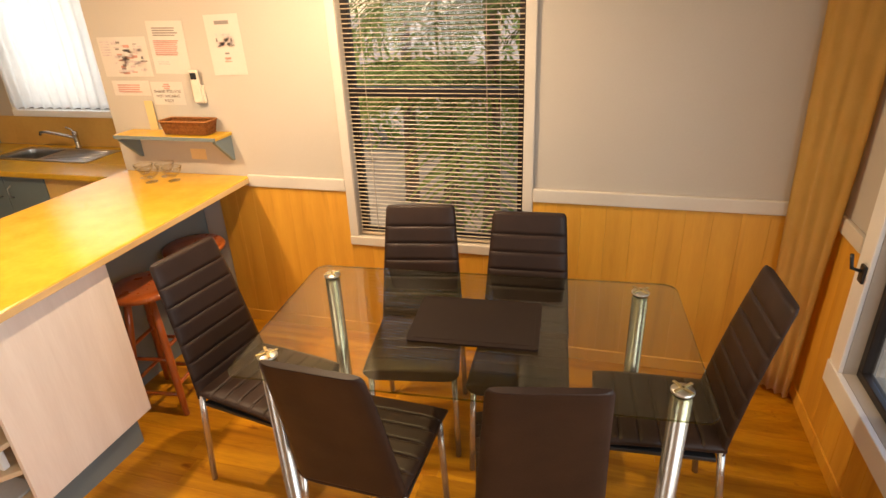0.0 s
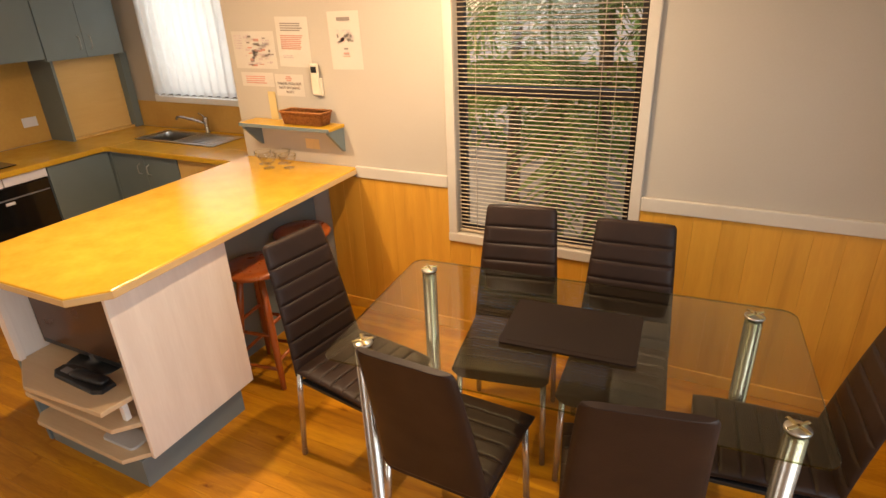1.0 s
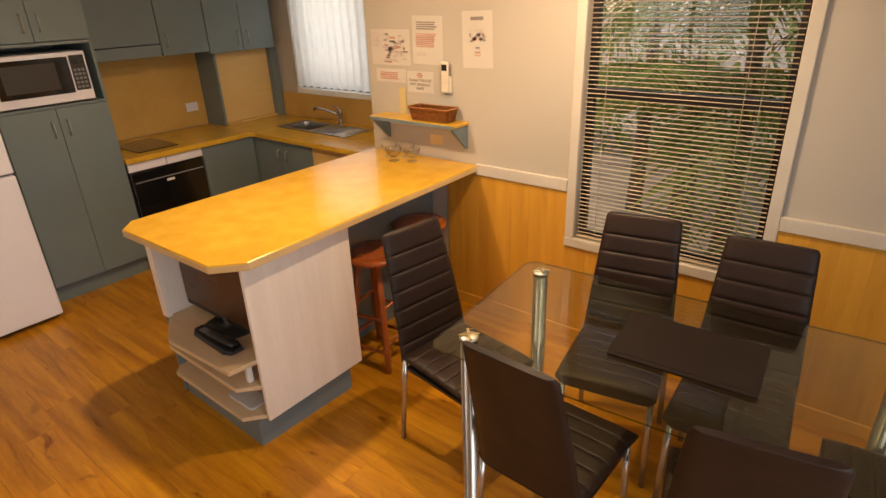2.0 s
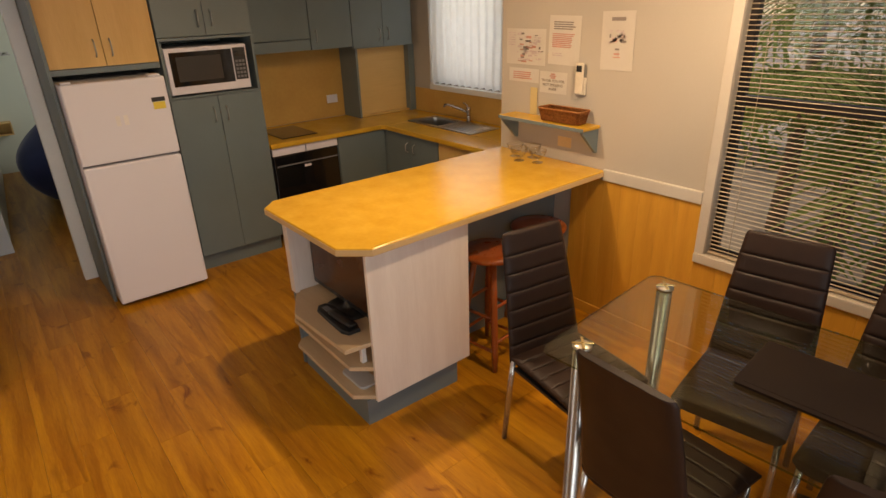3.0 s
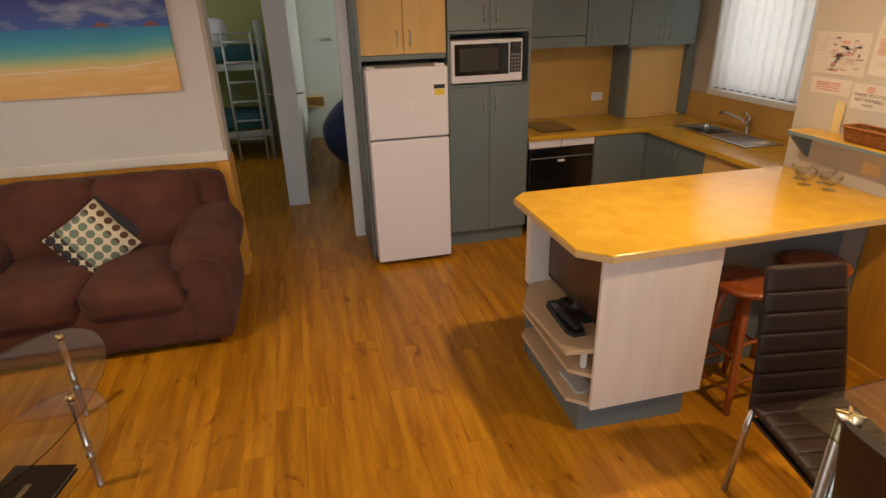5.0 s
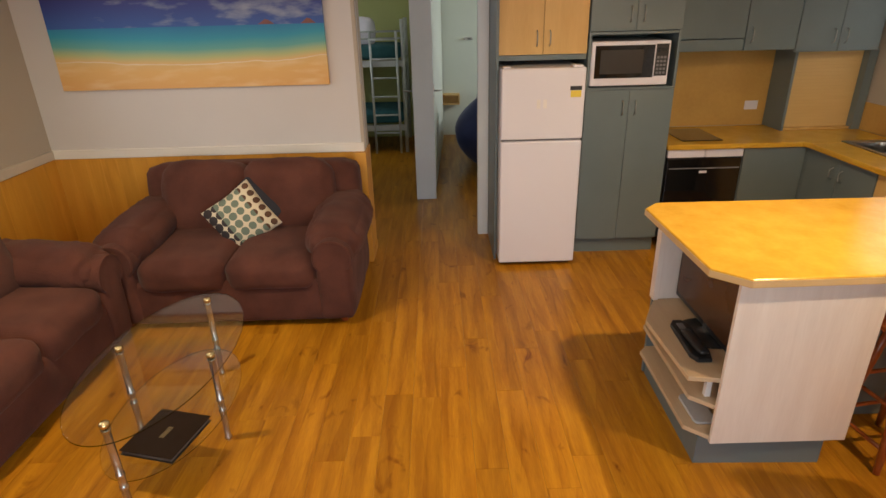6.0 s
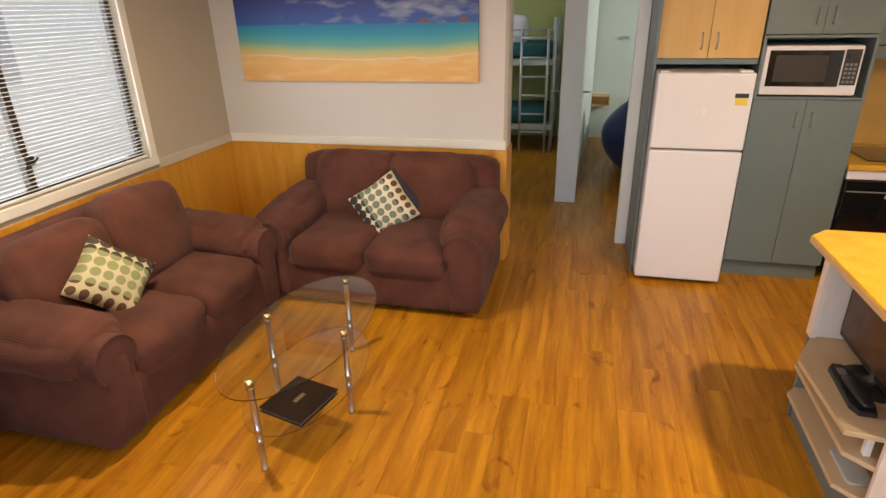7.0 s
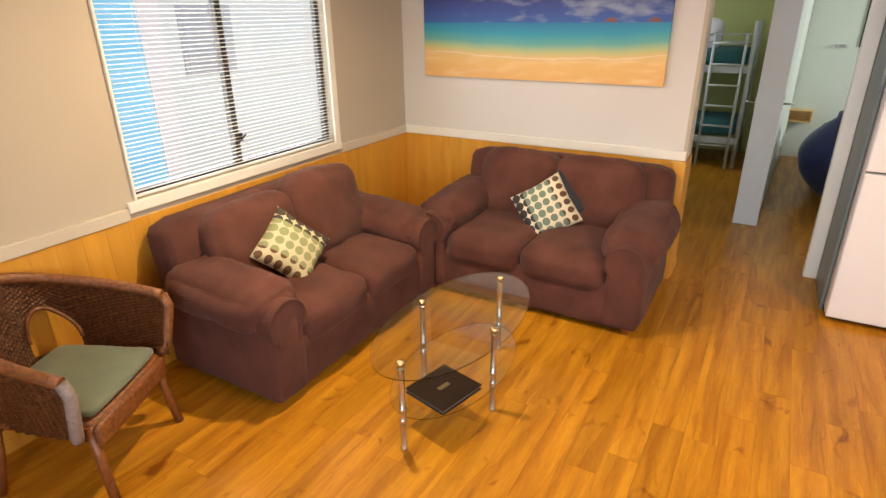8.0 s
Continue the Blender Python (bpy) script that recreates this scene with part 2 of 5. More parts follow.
PINKINK = mat("pale_print", (0.62, 0.52, 0.48), 0.7, (0.45, 0.36, 0.34), scale=60)
YELLOW = mat("yellow_label", (0.80, 0.62, 0.08), 0.6)
CLEAR = glass_mat("clear_glass")
TINT = glass_mat("tinted_table_glass", (0.89, 0.905, 0.79))
EDGE = glass_mat("green_glass_edge", (0.50, 0.57, 0.42), 0.1, 0.5)
ALU = mat("dark_bronze_aluminium", (0.018, 0.013, 0.011), 0.4, (0.03, 0.022, 0.018), metal=0.2)
SLAT = mat("blind_slat", (0.56, 0.45, 0.31), 0.45, (0.49, 0.38, 0.26))
SLATW = mat("white_blind_slat", (0.72, 0.70, 0.67), 0.45, (0.66, 0.64, 0.6))
LIME = mat("lime_wall_paint", (0.42, 0.44, 0.16), 0.6, (0.38, 0.4, 0.14), scale=1.5)
BEDROOM = mat("pale_green_wall_paint", (0.62, 0.66, 0.56), 0.6, (0.58, 0.62, 0.52), scale=1.5)
JAMB = mat("pale_blue_gloss_paint", (0.82, 0.87, 0.90), 0.35, (0.77, 0.82, 0.85), scale=4)
LEAF = mat("palm_leaf", (0.12, 0.19, 0.04), 0.8, (0.23, 0.28, 0.08), scale=3, fine=30, spread=0.3, spec=0.15)
leaf_nodes, leaf_links = LEAF.node_tree.nodes, LEAF.node_tree.links
through_leaf, leaf_mix = leaf_nodes.new("ShaderNodeBsdfTranslucent"), leaf_nodes.new("ShaderNodeMixShader")
leaf_mix.inputs[0].default_value = 0.4
leaf_links.new(leaf_nodes["Principled BSDF"].inputs["Base Color"].links[0].from_socket, through_leaf.inputs[0])
leaf_links.new(leaf_nodes["Principled BSDF"].outputs[0], leaf_mix.inputs[1])
leaf_links.new(through_leaf.outputs[0], leaf_mix.inputs[2])
leaf_links.new(leaf_mix.outputs[0], leaf_nodes["Material Output"].inputs[0])
BARK = mat("palm_bark", (0.22, 0.16, 0.11), 0.9, (0.12, 0.08, 0.05), scale=9, fine=60, bump=0.6)
SOIL = mat("leaf_litter_ground", (0.38, 0.31, 0.235), 0.95, (0.20, 0.15, 0.10), scale=3, fine=40, bump=0.5)
# outdoor panels give off their own glow instead of catching daylight
TURQ = glow_mat("glowing_turquoise_panel", (0.20, 0.56, 0.82), 0.85)
GREYGLOW = glow_mat("glowing_grey_panel", (0.42, 0.42, 0.47), 0.7)
GREYP = mat("grey_panel", (0.20, 0.20, 0.22), 0.6, scale=2)

# ---- mesh helpers ----


def link(name, bm, material, parent=None, smooth=False, label=""):
    me = bpy.data.meshes.new(name)
    bm.to_mesh(me)
    bm.free()
    if smooth:
        me.shade_smooth()
    for m in material if isinstance(material, (list, tuple)) else [material]:
        me.materials.append(m)
    ob = new(name, me)
    if parent:
        ob.parent = parent
    if label:
        ob["label"] = label
    return ob


def part(name, bm, material, parent, label="", smooth=False):
    return link(name, bm, material, parent, smooth, label)


def thing(name, m, label, category, group="", kind=""):
    ob = new(name)
    ob.empty_display_size = 0.1
    ob.matrix_world = m
    return tagged(ob, label, category, group, kind)


def box(x0, x1, y0, y1, z0, z1, bevel=0.0, bm=None, m=None, seg=2):
    bm = bm or bmesh.new()
    r = bmesh.ops.create_cube(bm, size=1.0)
    bmesh.ops.scale(bm, vec=(abs(x1 - x0), abs(y1 - y0), abs(z1 - z0)), verts=r["verts"])
    bmesh.ops.translate(bm, vec=((x0 + x1) / 2, (y0 + y1) / 2, (z0 + z1) / 2), verts=r["verts"])
    verts = r["verts"]
    if bevel:
        edges = list({e for v in verts for e in v.link_edges})
        out = bmesh.ops.bevel(bm, geom=edges, offset=bevel, segments=seg, affect="EDGES", profile=0.5)
        verts = list({v for v in out["verts"]} | {v for v in verts if v.is_valid})
    if m is not None:
        bmesh.ops.transform(bm, matrix=m, verts=verts)
    return bm


def tube(points, radius, bm=None, sides=10, caps=True, radii=None):
    """A round bar along a chain of points."""
    bm = bm or bmesh.new()
    pts = [Vector(p) for p in points]
    rings = []
    side = None
    for i, p in enumerate(pts):
        d = (pts[min(i + 1, len(pts) - 1)] - pts[max(i - 1, 0)]).normalized()
        if side is None:
            side = d.cross(Vector((0, 0, 1)) if abs(d.z) < 0.9 else Vector((1, 0, 0))).normalized()
        side = (side - d * side.dot(d)).normalized()
        up = d.cross(side)
        r = radii[i] if radii else radius
        rings.append([bm.verts.new(p + (side * math.cos(a) + up * math.sin(a)) * r) for a in (2 * math.pi * k / sides for k in range(sides))])
    for a, b in zip(rings, rings[1:]):
        for k in range(sides):
            f = bm.faces.new((a[k], a[(k + 1) % sides], b[(k + 1) % sides], b[k]))
            f.smooth = True
    if caps:
        bm.faces.new(rings[0][::-1])
        bm.faces.new(rings[-1])
    return bm


def prism(outline, z0, z1, bevel=0.0, bm=None):
    """An outline in plan, pulled up from z0 to z1."""
    bm = bm or bmesh.new()
    low = [bm.verts.new((x, y, z0)) for x, y in outline]
    high = [bm.verts.new((x, y, z1)) for x, y in outline]
    n = len(outline)
    bm.faces.new(low[::-1])
    bm.faces.new(high)
    for i in range(n):
        bm.faces.new((low[i], low[(i + 1) % n], high[(i + 1) % n], high[i]))
    bmesh.ops.recalc_face_normals(bm, faces=bm.faces[:])
    if bevel:
        ring = [e for e in bm.edges if abs(e.verts[0].co.z - e.verts[1].co.z) < 1e-5]
        bmesh.ops.bevel(bm, geom=ring, offset=bevel, segments=3, affect="EDGES", profile=0.5)
    return bm


def soft(size, at=(0, 0, 0), turn=(0, 0, 0), r=0.06, puff=0.03, n=10, wrinkle=0.006, seed=0, bm=None):
    """A stuffed block: rounded edges, faces that swell, small creases."""
    bm = bm or bmesh.new()
    tmp = bmesh.new()
    bmesh.ops.create_cube(tmp, size=2.0)
    bmesh.ops.subdivide_edges(tmp, edges=tmp.edges[:], cuts=n, use_grid_fill=True)
    half = Vector(size) / 2
    rr = min(r, *(h * 0.98 for h in half))
    spin = pose(*at, *turn)
    for v in tmp.verts:
        u = v.co.copy()
        p = Vector([u[i] * half[i] for i in range(3)])
        core = Vector([max(-half[i] + rr, min(half[i] - rr, p[i])) for i in range(3)])
        d = p - core
        p = core + d.normalized() * rr if d.length > 1e-6 else p
        for i in range(3):
            if abs(u[i]) > 0.999:
                j, k = (i + 1) % 3, (i + 2) % 3
                p[i] += math.copysign(puff, u[i]) * (1 - u[j] ** 2) * (1 - u[k] ** 2)
        w = noise.noise_vector(p * 7 + Vector((seed * 3.1, seed * 1.7, 0)))
        p += w * wrinkle
        v.co = spin @ p
    me = bpy.data.meshes.new("tmp")
    tmp.to_mesh(me)
    tmp.free()
    bm.from_mesh(me)
    bpy.data.meshes.remove(me)
    for f in bm.faces:
        f.smooth = True
    return bm


def lathe(profile, bm=None, sides=24, at=(0, 0, 0)):
    """A turned shape from (radius, height) pairs."""
    bm = bm or bmesh.new()
    rings = []
    for r, z in profile:
        rings.append([bm.verts.new((at[0] + r * math.cos(2 * math.pi * k / sides), at[1] + r * math.sin(2 * math.pi * k / sides), at[2] + z)) for k in range(sides)])
    for a, b in zip(rings, rings[1:]):
        for k in range(sides):
            f = bm.faces.new((a[k], a[(k + 1) % sides], b[(k + 1) % sides], b[k]))
            f.smooth = True
    if profile[0][0] > 1e-4:
        bm.faces.new(rings[0][::-1])
    if profile[-1][0] > 1e-4:
        bm.faces.new(rings[-1])
    bmesh.ops.remove_doubles(bm, verts=bm.verts[:], dist=1e-5)
    return bm


def ellipse(a, b, n=48, cx=0.0, cy=0.0):
    return [(cx + a * math.cos(2 * math.pi * k / n), cy + b * math.sin(2 * math.pi * k / n)) for k in range(n)]


def rounded(x0, x1, y0, y1, r, n=6):
    out = []
    for cx, cy, a0 in ((x1 - r, y1 - r, 0), (x0 + r, y1 - r, 90), (x0 + r, y0 + r, 180), (x1 - r, y0 + r, 270)):
        out += [(cx + r * math.cos(radians(a0 + 90 * k / n)), cy + r * math.sin(radians(a0 + 90 * k / n))) for k in range(n + 1)]
    return out


def structure(name, bm, material, label="", category="", smooth=False):
    ob = link(name, bm, material, None, smooth)
    return tagged(ob, label, category or name.split("_")[0], kind="structure")


# ---- shell of the place ----
T = 0.11  # wall thickness
floor = structure("floor", box(STUB + 0.05, EAST + 0.1, SOUTH - 0.1, NORTH + 0.1, -0.14, -0.012, bm=box(FAR - 0.1, STUB + 0.049, SOUTH - 0.1, KITCHEN_NORTH + 0.1, -0.14, -0.012)), FLOOR, "honey-brown timber-look plank floor", "floor")
structure("ceiling", box(FAR - 0.2, EAST + 0.2, SOUTH - 0.2, KITCHEN_NORTH + 0.2, CEILING, CEILING + 0.12), CEIL, "plain white painted ceiling", "ceiling")


def wall_with_hole(name, along, at, out, a0, a1, hole, material, label):
    """A wall along x or y, whose room face lies at `at` and whose body goes towards out (+1 or -1), with one opening (a, b, z0, z1)."""
    bm = bmesh.new()
    lo, hi = sorted((at, at + out * T))
    pieces = [(a0, a1, 0, CEILING)] if hole is None else [(a0, hole[0], 0, CEILING), (hole[1], a1, 0, CEILING), (hole[0], hole[1], 0, hole[2]), (hole[0], hole[1], hole[3], CEILING)]
    for p0, p1, z0, z1 in pieces:
        if along == "x":
            box(p0, p1, lo, hi, z0, z1, bm=bm)
        else:
            box(lo, hi, p0, p1, z0, z1, bm=bm)
    return structure(name, bm, material, label, "wall")


NWIN = (-1.262, -0.368, 0.628, 2.10)
SWIN = (-3.30, -1.715, 0.978, 2.10)
# only the north end is known; the rest is added to admit daylight
EWIN = (-1.20, 2.165, 0.415, 2.05)
KWIN = (-4.31, -3.37, 1.14, 2.05)
wall_with_hole("wall_north", "x", NORTH, 1, STUB, EAST + T, NWIN, CREAM, "cream painted wall above a pine dado")
wall_with_hole("wall_south", "x", SOUTH, -1, WEST - T, EAST + T, SWIN, CREAM, "cream painted wall above a pine dado")
wall_with_hole("wall_east", "y", EAST, 1, SOUTH, NORTH, EWIN, CREAM, "cream painted wall above a pine dado")
structure("wall_west", box(WEST - T, WEST, SOUTH, HALL_SOUTH, 0, CEILING), LOUNGE, "white painted wall above a pine dado", "wall")
wall_with_hole("wall_kitchen_north", "x", KITCHEN_NORTH, 1, KITCHEN_WEST - T, STUB + T, KWIN, CREAM, "cream painted kitchen wall")
structure("wall_kitchen_west", box(KITCHEN_WEST - T, KITCHEN_WEST, HALL_NORTH, KITCHEN_NORTH, 0, CEILING), CREAM, "cream painted kitchen wall", "wall")
structure("wall_kitchen_east", box(STUB, STUB + T, NORTH + T, KITCHEN_NORTH, 0, CEILING), CREAM, "cream painted kitchen wall", "wall")
structure("wall_hall_south", box(-4.52, WEST - T, HALL_SOUTH - T, HALL_SOUTH, 0, CEILING), CREAM, "cream painted hall wall above a pine dado", "wall")
structure("wall_hall_north", box(-6.9, KITCHEN_WEST - T - 0.002, HALL_NORTH + 1.9, HALL_NORTH + 2.0, 0, CEILING), BEDROOM, "pale painted wall", "wall")
structure("wall_partition", prism([(-5.86, -0.265), (-5.86, -0.10), (-8.9, 0.04), (-8.9, -0.08)], 0, CEILING), BEDROOM, "pale painted wall between two bedrooms", "wall")
structure("wall_bunk_room", box(FAR, WEST - T, -2.3, -2.19, 0, CEILING), LIME, "lime green painted bedroom wall", "wall")
structure("wall_bunk_room_end", box(FAR - T, FAR, -2.3, -0.07, 0, CEILING), LIME, "lime green painted bedroom wall", "wall")
structure("wall_bedroom_end", box(FAR - T, FAR, -0.065, 3.1, 0, CEILING), BEDROOM, "pale green-white bedroom wall", "wall")
structure("wall_bedroom_north", box(FAR, KITCHEN_WEST - T, 3.0, 3.1, 0, CEILING), BEDROOM, "pale green-white bedroom wall", "wall")
# jambs of the two bedroom doors
structure("door_jamb_middle", box(-5.86, DOORS, -0.29, -0.085, 0, CEILING, 0.006), JAMB, "pale blue-white painted door jamb", "door jamb")
structure("door_jamb_kitchen", box(-4.82, -4.73, 0.275, 0.362, 0, CEILING, 0.005), JAMB, "pale blue-white painted door jamb", "door jamb")

# dado boards, rail and skirting
BOARD = 0.118


def dado(wall, spans, face, along):
    """Upright pine boards on a wall; face: the pose of the wall's room face, x along it, y into the room."""
    me = None
    group = structure("dado_" + wall, box(-0.001, 0.001, -0.001, 0.0, 0, 0.01), PINE, "honey-coloured pine board dado", "dado")
    for a0, a1, z1 in spans:
        n = max(1, round((a1 - a0) / BOARD))
        w = (a1 - a0) / n
        bm = box(-w / 2 + 0.0002, w / 2 - 0.0002, 0.0, 0.011, 0.0, z1, 0.0009, seg=1)
        me = bpy.data.meshes.new("board")
        bm.to_mesh(me)
        bm.free()
        me.materials.append(PINE)
        for i in range(n):
            ob = new("board", me)
            ob.parent = group
            ob.matrix_local = pose(a0 + (i + 0.5) * w, 0, 0)
    group.matrix_world = face
    return group


def moulding(name, a0, a1, z0, z1, face, material, label, depth=0.022):
    bm = box(a0, a1, 0.0, depth, z0, z1, 0.005)
    ob = structure(name, bm, material, label, name.split("_")[0])
    ob.matrix_world = face
    return ob


face_n = pose(0, NORTH, 0, 0, 0, 180)      # local x = -world x
face_s = pose(0, SOUTH, 0)
face_w = pose(WEST, 0, 0, 0, 0, -90)       # local x = -world y
face_e = pose(EAST, 0, 0, 0, 0, 90)        # local x = world y
face_h = pose(0, HALL_SOUTH, 0)
NT = (-1.312, -0.318)                       # outer edges of the north window's architrave
dado("north", [(-EAST, -NT[1], RAIL), (-NT[1], -NT[0], 0.577), (-NT[0], 2.12, RAIL)], face_n, "x")
dado("south", [(WEST + 0.012, EAST, RAIL)], face_s, "x")
dado("west", [(-HALL_SOUTH, -SOUTH, RAIL)], face_w, "y")
dado("east", [(SOUTH, -1.30, RAIL), (-1.30, 2.266, 0.313), (2.266, NORTH - 0.012, RAIL)], face_e, "y")
dado("hall", [(-4.52, WEST, RAIL)], face_h, "x")
for name, a0, a1, fc in (("rail_north_a", -EAST, -NT[1] - 0.001, face_n), ("rail_north_b", -NT[0] + 0.001, 1.90, face_n), ("rail_south_a", WEST, SWIN[0] - 0.059, face_s), ("rail_south_b", SWIN[1] + 0.059, EAST, face_s),
                         ("rail_west", -HALL_SOUTH + 0.0, -SOUTH, face_w), ("rail_east_a", SOUTH, -1.301, face_e), ("rail_east_b", 2.267, NORTH, face_e)):
    moulding(name, a0, a1, RAIL, RAIL_TOP, fc, WHITE if fc == face_w else RAILPAINT, "white painted chair rail" if fc == face_w else "cream painted chair rail")
for name, a0, a1, fc in (("skirting_north", -EAST, 2.12, face_n), ("skirting_south", WEST, EAST, face_s), ("skirting_west", -HALL_SOUTH, -SOUTH, face_w), ("skirting_east", SOUTH, NORTH, face_e), ("skirting_hall", -4.52, WEST, face_h)):
    moulding(name, a0, a1, 0.0, 0.07, fc, PINE, "narrow pine skirting board", 0.018)
structure("corner_bead", box(WEST - 0.03, WEST + 0.06, HALL_SOUTH - 0.078, HALL_SOUTH + 0.014, 0, RAIL, 0.004), PINE, "pine corner post", "trim")
structure("corner_bead_upper", box(WEST - 0.03, WEST + 0.006, HALL_SOUTH - 0.02, HALL_SOUTH + 0.006, RAIL, CEILING, 0.003), CREAM, "cream corner bead", "trim")

# ---- windows ----


def window(name, m, a0, a1, z0, z1, trim, bars, label, material=ALU, trim_mat=WHITE, slim=None):
    """A window in an opening; m: pose of the wall's room face, x along it, y into the room. bars: (x or z, place)."""
    w = thing(name, m, label, "window", kind="structure")
    t = trim
    fr = bmesh.new()
    box(a0 - t, a1 + (slim or t), 0.0, 0.018, z1, z1 + t, 0.004, fr)
    box(a0 - t, a1 + t, 0.0, 0.024, z0 - t, z0, 0.004, fr)
    box(a0 - t, a0, 0.0, 0.018, z0, z1, 0.004, fr)
    box(a1, a1 + (slim or t), 0.0, 0.018, z0, z1, 0.004, fr)
    part("architrave", fr, trim_mat, w, "painted timber architrave")
    s = bmesh.new()
    f = 0.035
    box(a0, a1, -0.085, -0.045, z0, z0 + f, 0.003, s)
    box(a0, a1, -0.085, -0.045, z1 - f, z1, 0.003, s)
    box(a0, a0 + f, -0.085, -0.045, z0 + f, z1 - f, 0.003, s)
    box(a1 - f, a1, -0.085, -0.045, z0 + f, z1 - f, 0.003, s)
    part("window_frame", s, material, w, "dark bronze aluminium frame")
    for axis, at in bars:
        b = box(at - 0.02, at + 0.02, -0.080, -0.036, z0 + f, z1 - f, 0.003) if axis == "x" else box(a0 + f, a1 - f, -0.080, -0.036, at - 0.022, at + 0.022, 0.003)
        part("window_bar", b, material, w)
    cuts = sorted(at for axis, at in bars if axis == "x")
    rows = sorted(at for axis, at in bars if axis == "z")
    xs, zs = [a0 + f] + cuts + [a1 - f], [z0 + f] + rows + [z1 - f]
    for x0, x1 in zip(xs, xs[1:]):
        for y0, y1 in zip(zs, zs[1:]):
            p = part("pane", box(x0 + 0.004, x1 - 0.004, -0.066, -0.062, y0 + 0.004, y1 - 0.004), CLEAR, w)
            p.visible_shadow = False
    return w


window("window_1", face_n, -NWIN[1], -NWIN[0], NWIN[2], NWIN[3], 0.05, [("z", 1.396)], "tall double-hung window with dark bronze frame and cream architrave", ALU, RAILPAINT)
window("window_2", face_s, SWIN[0], SWIN[1], SWIN[2], SWIN[3], 0.058, [("x", -2.45)], "wide sliding window with dark bronze frame and white architrave", slim=0.014)
window("window_3", face_e, EWIN[0], EWIN[1], EWIN[2], EWIN[3], 0.10, [("x", 0.55)], "low sliding window with dark frame and white architrave")
face_k = pose(0, KITCHEN_NORTH, 0, 0, 0, 180)
window("window_4", face_k, -KWIN[1], -KWIN[0], KWIN[2], KWIN[3], 0.05, [], "kitchen window with white sill behind net curtains", ALU)
latch = bmesh.new()
box(-2.48, -2.42, -0.04, -0.012, 1.14, 1.19, 0.006, latch)
tube([(-2.45, -0.03, 1.16), (-2.475, -0.005, 1.165), (-2.49, 0.0, 1.18)], 0.006, latch)
la = link("window_latch", latch, BLACK)
la.matrix_world = face_s
tagged(la, "small black sliding window latch", "window latch")


def blind(name, m, a0, a1, z0, z1, pitch, tilt, material, label, depth=0.024):
    w = thing(name, m, label, "window blind")
    part("head_rail", box(a0, a1, -0.034, -0.004, z1 - 0.03, z1, 0.002), material, w)
    part("bottom_rail", box(a0, a1, -0.031, -0.007, z0, z0 + 0.013, 0.003), material, w)
    me = bpy.data.meshes.new("slat")
    bm = bmesh.new()
    prof = [(-depth / 2, 0.0), (-depth / 4, 0.0022), (0, 0.003), (depth / 4, 0.0022), (depth / 2, 0.0)]
    top = [[bm.verts.new((x, y, z)) for y, z in prof] for x in (a0 + 0.003, a1 - 0.003)]
    low = [[bm.verts.new((x, y, z - 0.0007)) for y, z in prof] for x in (a0 + 0.003, a1 - 0.003)]
    for i in range(4):
        bm.faces.new((top[0][i], top[1][i], top[1][i + 1], top[0][i + 1]))
        bm.faces.new((low[0][i + 1], low[1][i + 1], low[1][i], low[0][i]))
    for i in (0, 4):
        bm.faces.new((top[0][i], low[0][i], low[1][i], top[1][i]))
    bm.to_mesh(me)
    bm.free()
    me.materials.append(material)
    n = int((z1 - z0 - 0.06) / pitch)
    for i in range(n):
        ob = new("slat", me)
        ob.parent = w
        ob.matrix_local = pose(0, -0.019, z0 + 0.028 + i * pitch, tilt + random.uniform(-1.5, 1.5), random.uniform(-0.05, 0.05), 0)
    for x in (a0 + (a1 - a0) * 0.12, a0 + (a1 - a0) * 0.88):
        part("ladder_cord", tube([(x, -0.006, z0 + 0.01), (x, -0.006, z1 - 0.02)], 0.0011, sides=5), material, w)
    part("pull_cord", tube([(a0 + 0.17, -0.003, z1 - 0.03), (a0 + 0.17, -0.002, z0 + 0.5)], 0.0014, sides=5), material, w)
    return w


blind("venetian_blind", face_n, -NWIN[1] + 0.006, -NWIN[0] - 0.006, NWIN[2] + 0.006, NWIN[3], 0.0215, 10, SLAT, "lowered venetian blind with open tan slats", 0.019)
blind("venetian_blind", face_s, SWIN[0] + 0.006, SWIN[1] - 0.006, SWIN[2] + 0.006, SWIN[3], 0.0225, 7, SLATW, "lowered venetian blind with open white slats", 0.020)


def drape(x0, x1, z0, z1, folds, depth, seed, flare=0.0, nz=14):
    """A hanging cloth with folds, in the xz plane."""
    bm = bmesh.new()
    n = folds * 8
    rows = []
    for j in range(nz + 1):
        v = j / nz
        row = []
        for i in range(n + 1):
            u = i / n
            amp = depth * (0.6 + 0.5 * (1 - v)) * (0.7 + 0.6 * noise.noise((u * 3, seed, 0)))
            y = amp * math.sin(u * folds * 2 * math.pi + 0.8 * noise.noise((u * 4, v * 1.5, seed)))
            x = x0 + (x1 - x0) * u + (u - 0.5) * flare * (1 - v) + 0.01 * noise.noise((u * 6, v * 3, seed + 4))
            row.append(bm.verts.new((x, y, z0 + (z1 - z0) * v + 0.006 * math.sin(u * folds * 2 * math.pi + 1) * (1 - v))))
        rows.append(row)
    for a, b in zip(rows, rows[1:]):
        for i in range(n):
            bm.faces.new((a[i], a[i + 1], b[i + 1], b[i])).smooth = True
    bmesh.ops.solidify(bm, geom=bm.faces[:], thickness=0.002)
    return bm


